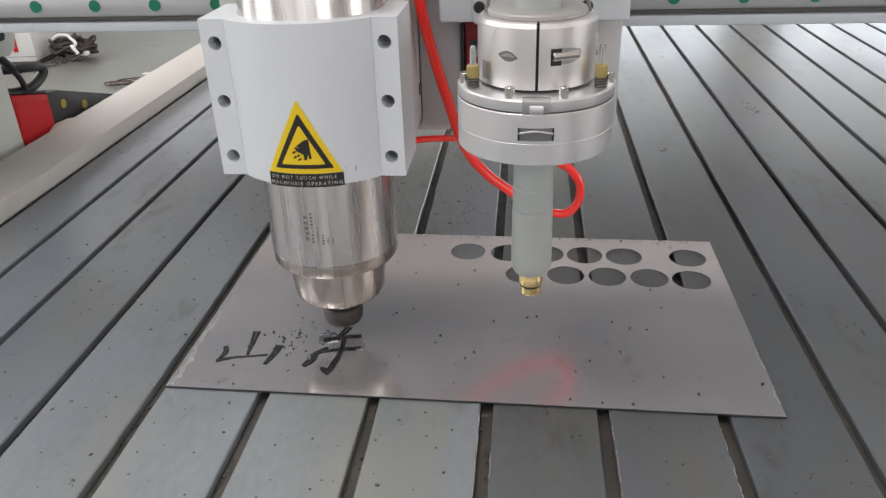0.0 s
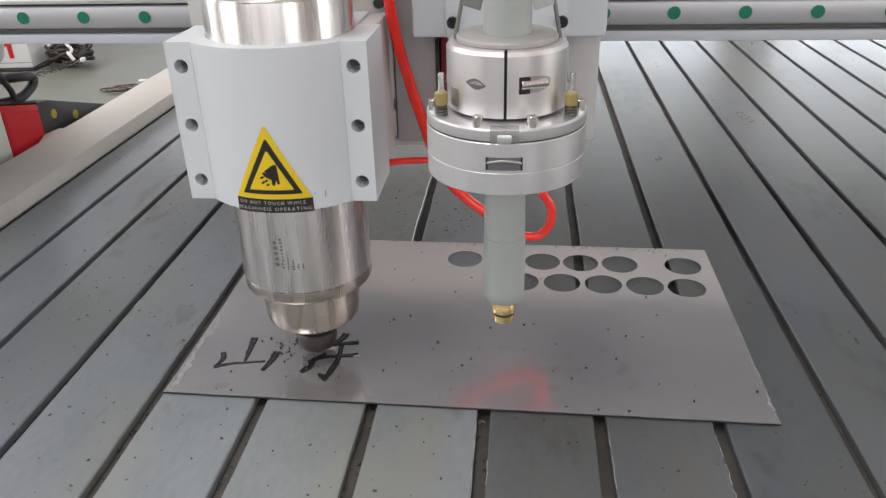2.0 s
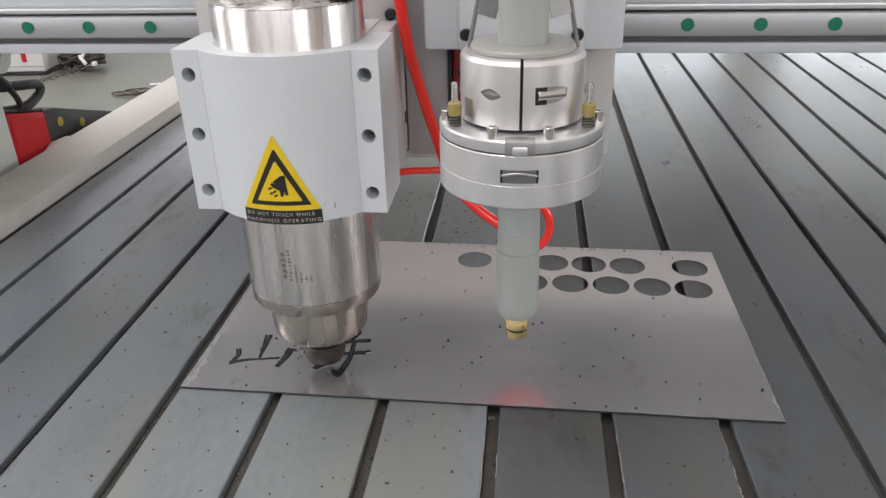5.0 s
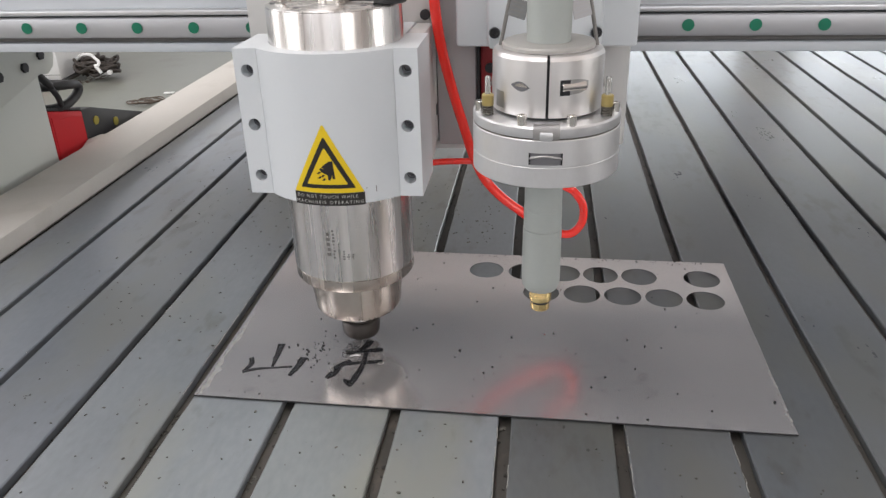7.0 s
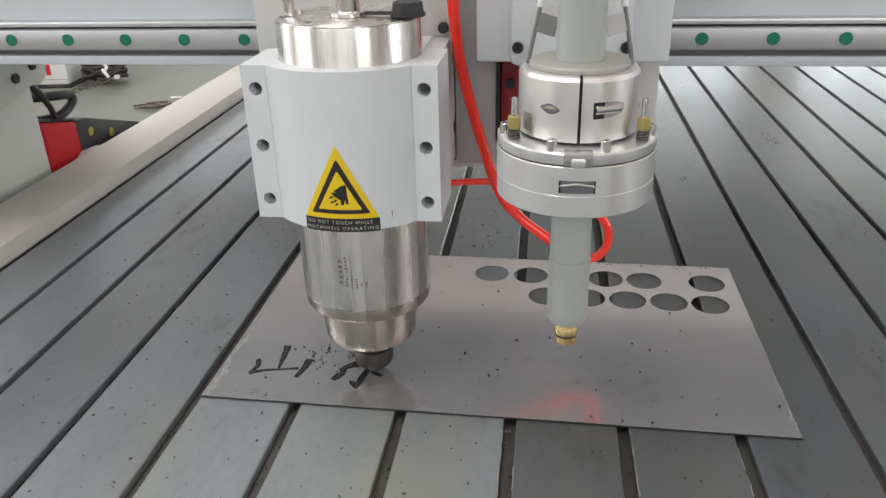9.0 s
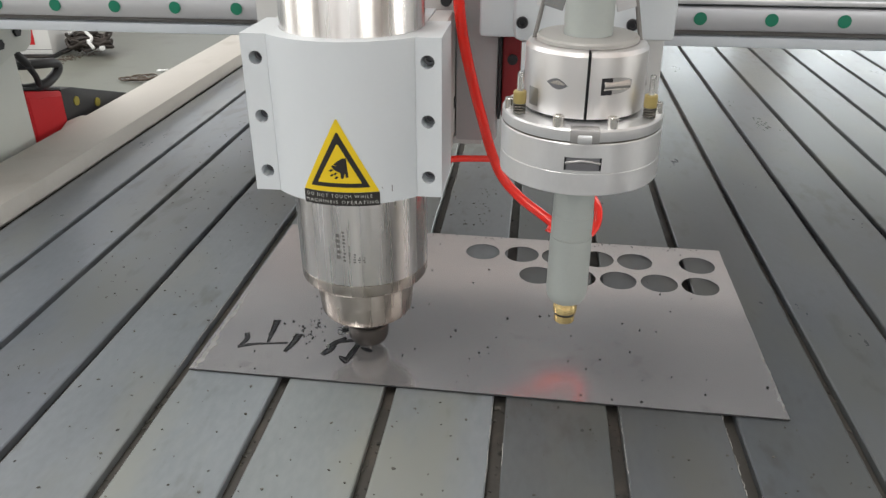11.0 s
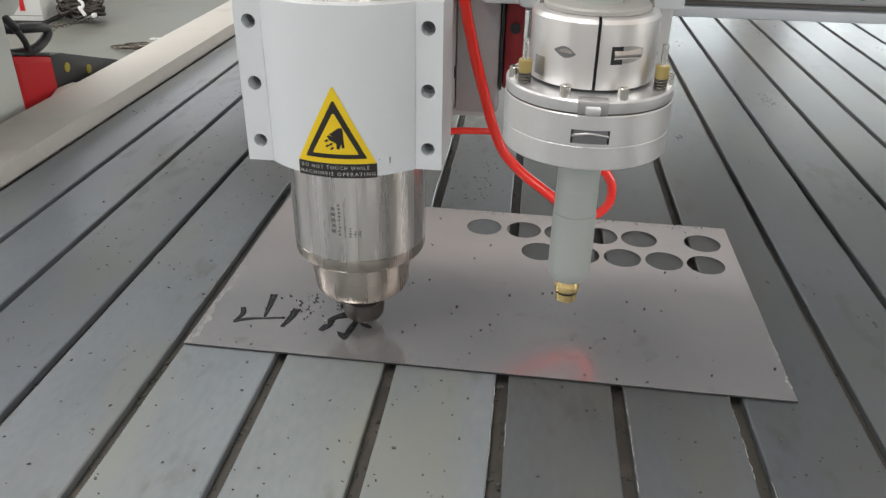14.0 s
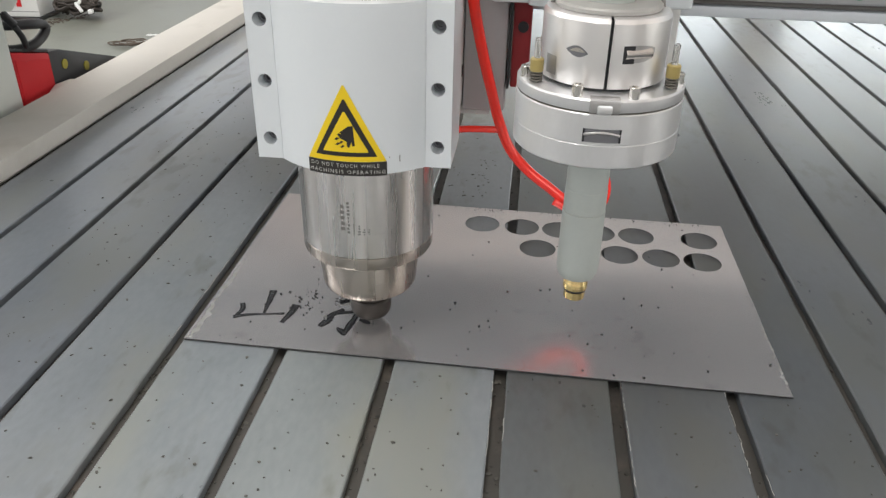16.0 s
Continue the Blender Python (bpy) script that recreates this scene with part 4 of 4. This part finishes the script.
def pocket(name, x0, x1, low, high, shade, r=0.03925, label=""):
    """A patch on the face of the split clamp, between two outlines; paints recess shade."""
    own = bmesh.new()
    n = 14
    lo, hi = [], []
    for i in range(n + 1):
        t = i / n
        x = x0 + (x1 - x0) * t
        y = TY - math.sqrt(r * r - x * x)
        lo.append(own.verts.new((TX + x, y, low(t))))
        hi.append(own.verts.new((TX + x, y, high(t))))
    for i in range(n):
        own.faces.new((lo[i], lo[i + 1], hi[i + 1], hi[i]))
    bmesh.ops.remove_doubles(own, verts=own.verts[:], dist=1e-6)
    return part(name, own, shade, holder, label)


def even(z):
    return lambda t: z


eye = 0.2713
# dark surface patches paint the shade of the screw pockets
pocket("screw_pocket", -0.0248, -0.0120, lambda t: eye - 0.0032 * math.sin(math.pi * t) - 0.0012 * t, lambda t: eye + 0.0034 * math.sin(math.pi * t) - 0.0012 * t, M_SHADED_BORE)
# bright patch paints the glint on the screw
pocket("screw_glint", -0.0225, -0.0140, lambda t: eye - 0.0006 - 0.0004 * t, lambda t: eye - 0.0002 + 0.0018 * math.sin(math.pi * t), M_CHROME, 0.0394)
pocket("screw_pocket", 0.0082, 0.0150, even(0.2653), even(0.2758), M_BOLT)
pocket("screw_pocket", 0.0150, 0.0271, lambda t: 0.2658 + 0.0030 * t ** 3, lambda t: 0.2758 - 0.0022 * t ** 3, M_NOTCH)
part("clamp_screw", rod((TX + 0.0090, TY - 0.0362, 0.2707), (TX + 0.0250, TY - 0.0290, 0.2707), 0.0035, 24, chamfer=0.0004), M_CHROME, holder)
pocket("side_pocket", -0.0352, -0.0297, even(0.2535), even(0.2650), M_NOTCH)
part("upper_disc", tt([(0.030, 0.2400), (0.0527, 0.2400), (0.0530, 0.2406), (0.0530, 0.2464), (0.0520, 0.2475), (0.030, 0.2481)]), M_ALU2, torch, "satin aluminium breakaway disc")
part("disc_joint", tt([(0.030, 0.2390), (0.0527, 0.2390), (0.0527, 0.2399), (0.030, 0.2399)]), M_DARKSTEEL, torch)
lower = part("lower_disc", tt([(0.0150, 0.2046), (0.0524, 0.2046), (0.0532, 0.2054), (0.0532, 0.2190), (0.0527, 0.2194), (0.0527, 0.2199), (0.0532, 0.2203), (0.0532, 0.2382), (0.0525, 0.2389), (0.030, 0.2389)], n=96), M_ALU2, torch)
# dark patch and sides paint the notch's shade; the pale tube its inner band
own = bmesh.new()
for i in range(9):
    x = -0.0112 + 0.0224 * i / 8
    y = TY - math.sqrt(0.05335 ** 2 - x * x)
    own.verts.new((TX + x, y, 0.2216))
    own.verts.new((TX + x, y, 0.2300))
own.verts.ensure_lookup_table()
for i in range(8):
    own.faces.new((own.verts[2 * i], own.verts[2 * i + 2], own.verts[2 * i + 3], own.verts[2 * i + 1]))
part("window_notch", own, M_SHADED_BORE, lower)
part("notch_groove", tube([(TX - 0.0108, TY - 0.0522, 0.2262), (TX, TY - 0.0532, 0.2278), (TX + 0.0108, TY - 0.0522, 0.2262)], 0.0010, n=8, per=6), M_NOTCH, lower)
for s in (-1, 1):
    part("notch_cheek", box(TX + s * 0.0108 - 0.0006, TX + s * 0.0108 + 0.0006, TY - 0.0528, TY - 0.050, 0.2217, 0.2300), M_BOLT, lower, smooth=False)
# flush block in darkened metal paints the shade of the keyway
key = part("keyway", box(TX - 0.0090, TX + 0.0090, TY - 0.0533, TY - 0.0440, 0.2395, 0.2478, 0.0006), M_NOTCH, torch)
part("locating_tab", box(TX - 0.0048, TX + 0.0048, TY - 0.0540, TY - 0.0460, 0.2388, 0.2450, 0.0016), M_ALU2, key)


def screw(name, a, rad, z, r=0.0034, h=0.0072):
    x, y = TX + rad * math.sin(radians(a)), TY - rad * math.cos(radians(a))
    return part(name, turned([(0, z), (r, z), (r, z + h - 0.0004), (r - 0.0004, z + h), (r * 0.55, z + h), (r * 0.5, z + h - 0.002), (0, z + h - 0.002)], 24, cx=x, cy=y), M_CHROME, torch)


for a in (-20, 20, -78, 78, 140, -140):
    screw("cap_screw", a, 0.0485, 0.2474)
for a in (-62, 62):
    x, y = TX + 0.0465 * math.sin(radians(a)), TY - 0.0465 * math.cos(radians(a))
    post = part("spring_post", turned([(0, 0.2474), (0.0020, 0.2474), (0.0020, 0.2545), (0, 0.2545)], 16, cx=x, cy=y), M_DARKSTEEL, torch)
    coil = [(x + 0.0035 * math.cos(q * math.pi / 3), y + 0.0035 * math.sin(q * math.pi / 3), 0.2480 + q * 0.00028) for q in range(25)]
    part("spring", tube(coil, 0.0007, n=6, per=2), M_DARKSTEEL, post)
    part("insulator", turned([(0, 0.2546), (0.0040, 0.2546), (0.0042, 0.2552), (0.0042, 0.2618), (0.0036, 0.2626), (0, 0.2626)], 24, cx=x, cy=y), M_GOLDPLASTIC, post, "amber plastic insulator")
    part("terminal", turned([(0, 0.2627), (0.0020, 0.2627), (0.0020, 0.2740), (0.0015, 0.2748), (0, 0.2748)], 16, cx=x, cy=y), M_CLEAR, post, "clear plastic terminal sleeve")
    part("terminal_pin", turned([(0, 0.2628), (0.0008, 0.2628), (0.0008, 0.2735), (0, 0.2735)], 10, cx=x, cy=y), M_CHROME, post)
for s in (-1, 1):
    rod_a, rod_b = Vector((TX + s * 0.0395, TY + 0.004, 0.262)), Vector((TX + s * 0.0200, TY + 0.006, 0.360))
    wire = part("stay_rod", rod(rod_a, rod_b, 0.0014, 12), M_ETCH, torch, "thin grey steel stay rod")
    part("sleeve", rod(rod_a.lerp(rod_b, 0.66), rod_a.lerp(rod_b, 0.82), 0.0022, 14), M_CABINET, wire, "white plastic sleeve")
    tag = rod_a.lerp(rod_b, 0.55)
    own = box(-0.0065, 0.0065, -0.0005, 0.0005, -0.0062, 0.0062, 0.0003)
    own.transform(Matrix.Translation(tag - Vector((s * 0.0072, 0.003, 0))) @ Matrix.Rotation(radians(-14 * s), 4, "Y") @ Matrix.Rotation(radians(18 * s), 4, "Z"))
    part("cable_tag", own, M_TAG if s < 0 else M_GREY, wire, "creased grey plastic cable tag with small printed lines", smooth=False)
    for q in range(4):
        line = box(-0.0050, 0.0050 - 0.0014 * (q % 2), -0.0008, -0.0006, 0.0042 - 0.0028 * q - 0.0006, 0.0042 - 0.0028 * q)
        line.transform(Matrix.Translation(tag - Vector((s * 0.0072, 0.003, 0))) @ Matrix.Rotation(radians(-14 * s), 4, "Y") @ Matrix.Rotation(radians(18 * s), 4, "Z"))
        part("printed_line", line, M_ETCH if s < 0 else M_RAIL, wire, smooth=False)
part("upper_body", tt([(0, 0.1525), (0.0146, 0.1525), (0.0146, 0.1690), (0.0143, 0.1693), (0.0143, 0.2045), (0, 0.2045)]), M_TORCH, torch, "grey-green plastic torch body")
part("lower_body", tt([(0, 0.0985), (0.0105, 0.0985), (0.0128, 0.0995), (0.0146, 0.1030), (0.0152, 0.1080), (0.0150, 0.1518), (0.0146, 0.1522), (0, 0.1522)]), M_TORCH, torch)
part("brass_tip", tt([(0, 0.0800), (0.0074, 0.0800), (0.0078, 0.0806), (0.0078, 0.0860), (0.0070, 0.0863), (0.0070, 0.0880), (0.0088, 0.0884), (0.0090, 0.0925), (0.0086, 0.0935), (0.0080, 0.0984), (0, 0.0984)], n=40), M_BRASS, torch, "polished brass torch tip")
part("o_ring", tt([(0.0068, 0.0863), (0.0082, 0.0866), (0.0084, 0.0872), (0.0082, 0.0878), (0.0068, 0.0881)], n=40), M_BLACK, torch)

# the torch is drawn about its own axis at a slightly larger scale and set in place here
fit_in = Matrix.Translation((0.1664, -0.0734, 0.0868)) @ Matrix.Scale(0.972, 4) @ Matrix.Translation((-TX, -TY, -0.0800))
for ob in torch.children_recursive:
    ob.data.transform(fit_in)

# ---------------------------------------------------------------- the red air hose
hose = thing("air_hose", "bright red plastic air hose hanging in a loop behind the torch", "hose")
part("long_run", tube([(0.0727, 0.0300, 0.4249), (0.0725, 0.0400, 0.3276), (0.0752, 0.0520, 0.2754), (0.0833, 0.0660, 0.2285), (0.0926, 0.0760, 0.1896), (0.1005, 0.0810, 0.1606), (0.1112, 0.0830, 0.1358), (0.1282, 0.0840, 0.1162), (0.1479, 0.0840, 0.1011), (0.1640, 0.0820, 0.0901), (0.1790, 0.0810, 0.0830)], 0.0046, n=16), M_HOSE, hose)
loop = part("hanging_loop", tube([(0.1655, 0.081, 0.0895), (0.1800, 0.081, 0.0825), (0.1985, 0.081, 0.0805), (0.2085, 0.081, 0.0905), (0.2108, 0.081, 0.1020), (0.2088, 0.081, 0.1135), (0.2005, 0.081, 0.1250), (0.1900, 0.079, 0.1330), (0.1800, 0.074, 0.152), (0.172, 0.066, 0.20)], 0.0040, n=16), M_HOSE, hose)
part("branch", tube([(0.0571, 0.0680, 0.1551), (0.0706, 0.0740, 0.1552), (0.0863, 0.0800, 0.1539), (0.1030, 0.0820, 0.1536)], 0.0030, n=14), M_HOSE, hose)

# ---------------------------------------------------------------- on the floor behind the table
cab = thing("floor_cabinet", "white enamelled cabinet with a red mark on the floor", "cabinet", at=(-2.895, 4.725, FLOOR_Z))
cab.rotation_euler = (0, 0, radians(6))
part("body", box(-0.50, 0.0, 0.0, 0.40, 0.022, 0.46, 0.008), M_CABINET, cab)
mark = bmesh.new()
for x0, x1, z0, z1 in ((-0.205, -0.105, 0.165, 0.25), (-0.135, -0.105, 0.088, 0.165), (-0.25, -0.225, 0.13, 0.25)):
    mark = box(x0, x1, -0.006, -0.001, z0, z1, bm=mark)
part("red_mark", mark, M_RED, cab, smooth=False)
part("door_seam", box(-0.499, -0.001, -0.002, 0.0005, 0.055, 0.058), M_TAG, cab, smooth=False)
# black slab at the cabinet's foot paints its shadow on the floor
part("plinth", box(-0.49, 0.012, -0.012, 0.38, 0.0, 0.0215), M_BLACK, cab, smooth=False)
rng = random.Random(3)
coil = thing("cable_coil", "tangled coil of dark cable with pale straps on the floor", "cable", at=(-2.70, 4.86, FLOOR_Z))
coil.scale = (0.80, 0.80, 0.85)
for i in range(17):
    r0 = rng.uniform(0.06, 0.125)
    ph, dip = rng.uniform(0, 6), rng.uniform(0.4, 1.0)
    pts = [(r0 * 1.45 * math.cos(ph + q * 0.66) + rng.uniform(-0.03, 0.03), r0 * math.sin(ph + q * 0.66) + rng.uniform(-0.03, 0.03),
            0.015 + 0.008 * i * dip + 0.045 * abs(math.sin(q * 1.3 + ph)) + rng.uniform(0, 0.03)) for q in range(11)]
    part("cable_turn", tube(pts, rng.uniform(0.009, 0.015), n=8, per=4), M_CABLE, coil)
part("pale_strap", tube([(-0.14, -0.05, 0.165), (-0.08, -0.06, 0.200), (0.0, -0.07, 0.205), (0.05, -0.09, 0.180), (0.09, -0.11, 0.150), (0.06, -0.13, 0.110)], 0.013, n=8, per=5), M_CABINET, coil, "pale cloth strap")
part("pale_strap", tube([(0.055, -0.12, 0.135), (0.09, -0.135, 0.10), (0.11, -0.14, 0.075)], 0.014, n=8, per=5), M_CABINET, coil)
part("plug", box(0.150, 0.185, -0.13, -0.09, 0.06, 0.09, 0.006), M_CABINET, coil, "pale plug")
lead = thing("cable_run", "dark cable trailing over the painted floor", "cable", at=(-2.76, 5.00, FLOOR_Z))
for i in range(3):
    part("strand", tube([(-0.08, -0.02, 0.05), (-0.12, -0.10 - 0.02 * i, 0.014), (-0.14 - 0.02 * i, -0.20, 0.012), (-0.20 + 0.02 * i, -0.285, 0.012), (-0.32, -0.30 + 0.012 * i, 0.012)], 0.008, n=8, per=5), M_CABLE, lead)
litter = bmesh.new()
for i in range(150):                              # crumbs of rubbish between the coil and the cabinet
    t = rng.random()
    litter = chip(litter, -2.70 - 0.16 * t + rng.gauss(0, 0.035), 4.93 - 0.40 * t + rng.gauss(0, 0.03), FLOOR_Z, rng.uniform(0.003, 0.009))
tagged(part("floor_litter", litter, M_SCRAP), "brown rubbish crumbs on the painted floor", "litter", kind="stuff")
scrap = thing("scrap_wire", "loose brown wire scraps lying on the floor", "wire scrap", at=(-2.04, 4.235, FLOOR_Z))
for i in range(4):                                # loose open loops, one over the other
    cx, rx, ry, ph = 0.03 * i - 0.05, 0.085 - 0.008 * i, 0.045 + 0.006 * i, 1.1 * i
    pts = [(cx + rx * math.cos(ph + q * 0.62) * rng.uniform(0.85, 1.15), ry * math.sin(ph + q * 0.62) * rng.uniform(0.8, 1.2), 0.006 + 0.006 * i + rng.random() * 0.006) for q in range(10)]
    part("wire", tube(pts, 0.0042, n=6, per=5), M_SCRAP, scrap)
paper = thing("paper_scrap", "small crumpled white paper scrap on the floor", "paper scrap", at=(-2.02, 4.47, FLOOR_Z))
own = bmesh.new()
grid = [[own.verts.new((0.013 * i - 0.030, 0.010 * j - 0.012, 0.006 + 0.010 * abs(noise.noise(Vector((i * 0.9, j * 1.3, 2)))))) for j in range(4)] for i in range(6)]
for i in range(5):
    for j in range(3):
        own.faces.new((grid[i][j], grid[i + 1][j], grid[i + 1][j + 1], grid[i][j + 1]))
low = bmesh.ops.extrude_face_region(own, geom=own.faces[:])
bmesh.ops.translate(own, verts=[g for g in low["geom"] if isinstance(g, bmesh.types.BMVert)], vec=(0, 0, -0.006))
bmesh.ops.recalc_face_normals(own, faces=own.faces[:])
part("sheet", own, M_CABINET, paper, smooth=False)


# ---------------------------------------------------------------- what moves
def motions():
    head = [                                      # across the gantry, along the table, lift of the tool
        (0, pose(0.1457, 0.5603, 0.0053)),
        (0.3, pose(0.1381, 0.5675, 0.0033)),
        (0.5, pose(0.1404, 0.5719, -0.0001)),
        (0.6, pose(0.1451, 0.5689, 0.0000)),
        (0.9, pose(0.1404, 0.5538, 0.0004)),
        (1, pose(0.1407, 0.5547, 0.0005)),
        (1.2, pose(0.1561, 0.5576, 0.0003)),
        (1.5, pose(0.1552, 0.5526, 0.0002)),
        (1.6, pose(0.1426, 0.5514, -0.0002)),
        (1.7, pose(0.1387, 0.5504, -0.0003)),
        (1.8, pose(0.1356, 0.5495, -0.0003)),
        (1.9, pose(0.1317, 0.5455, -0.0003)),
        (2, pose(0.1280, 0.5388, -0.0004)),
        (2.1, pose(0.1256, 0.5346, -0.0003)),
        (2.2, pose(0.1285, 0.5356, -0.0002)),
        (2.3, pose(0.1363, 0.5366, -0.0002)),
        (2.4, pose(0.1403, 0.5376, -0.0001)),
        (2.5, pose(0.1409, 0.5397, -0.0000)),
        (2.7, pose(0.1403, 0.5424, -0.0000)),
        (2.9, pose(0.1464, 0.5422, -0.0001)),
        (3, pose(0.1463, 0.5390, -0.0001)),
        (3.2, pose(0.1524, 0.5382, -0.0000)),
        (3.3, pose(0.1602, 0.5382, 0.0000)),
        (3.4, pose(0.1642, 0.5372, 0.0001)),
        (3.5, pose(0.1630, 0.5350, 0.0002)),
        (3.6, pose(0.1581, 0.5355, -0.0000)),
        (3.7, pose(0.1501, 0.5348, -0.0001)),
        (3.8, pose(0.1451, 0.5350, -0.0002)),
        (4, pose(0.1460, 0.5215, -0.0004)),
        (4.2, pose(0.1441, 0.5043, -0.0004)),
        (4.4, pose(0.1436, 0.4976, -0.0003)),
        (4.7, pose(0.1396, 0.5048, -0.0003)),
        (5.0, pose(0.1308, 0.5094, 0.0028)),
        (5.3, pose(0.1251, 0.5091, -0.0002)),
        (5.7, pose(0.1294, 0.5177, -0.0001)),
        (6.0, pose(0.1276, 0.5344, 0.0029)),
        (6.3, pose(0.1255, 0.5491, -0.0000)),
        (6.5, pose(0.1278, 0.5534, 0.0000)),
        (6.6, pose(0.1356, 0.5526, 0.0001)),
        (6.8, pose(0.1385, 0.5621, 0.0002)),
        (7, pose(0.1388, 0.5696, 0.0003)),
        (7.2, pose(0.1375, 0.5750, 0.0024)),
        (7.3, pose(0.1396, 0.5672, 0.0035)),
        (7.5, pose(0.1480, 0.5434, 0.0044)),
        (7.6, pose(0.1525, 0.5332, 0.0033)),
        (7.7, pose(0.1532, 0.5348, 0.0010)),
        (7.8, pose(0.1540, 0.5324, -0.0003)),
        (8, pose(0.1545, 0.5275, -0.0009)),
        (8.5, pose(0.1553, 0.5265, -0.0003)),
        (9, pose(0.1543, 0.5260, -0.0002)),
        (11.5, pose(0.1594, 0.5248, 0.0001)),
        (12, pose(0.1550, 0.5241, 0.0004)),
        (12.5, pose(0.1548, 0.5245, -0.0002)),
        (13, pose(0.1604, 0.5241, 0.0000)),
        (13.5, pose(0.1605, 0.5228, 0.0009)),
        (14, pose(0.1553, 0.5241, -0.0000)),
        (14.5, pose(0.1552, 0.5232, 0.0002)),
        (15, pose(0.1587, 0.5232, -0.0000)),
        (15.5, pose(0.1616, 0.5236, 0.0002)),
        (16, pose(0.1627, 0.5227, 0.0001)),
    ]
    for ob in (spindle, torch, hose):
        walk(ob, head)
    sway = ((0, -3), (0.5, -10), (1, -11), (1.5, 3), (2, -9), (2.5, -5), (3, -9), (4, -18), (6.5, -24), (7, -8), (7.5, -11), (8, -12.5), (8.5, -7), (9, -8), (11.5, -16), (12, -6.5), (12.5, -7), (13.5, -13), (14, -6), (14.5, -5.5), (15, -12), (16, -16))
    walk(loop, [(t, pose((dx + 4) / 1000, 0, 0)) for t, dx in sway])
    walk(fresh, [(0, pose(0, 0, -0.0012)), (7.9, pose(0, 0, -0.0012)), (8.4, pose(0, 0, 0)), (16, pose(0, 0, 0))])
    walk(carriage, [(t, pose(m.translation.x, m.translation.y, 0)) for t, m in head])
    walk(gantry, [(t, pose(0, m.translation.y, 0)) for t, m in head])


motions()
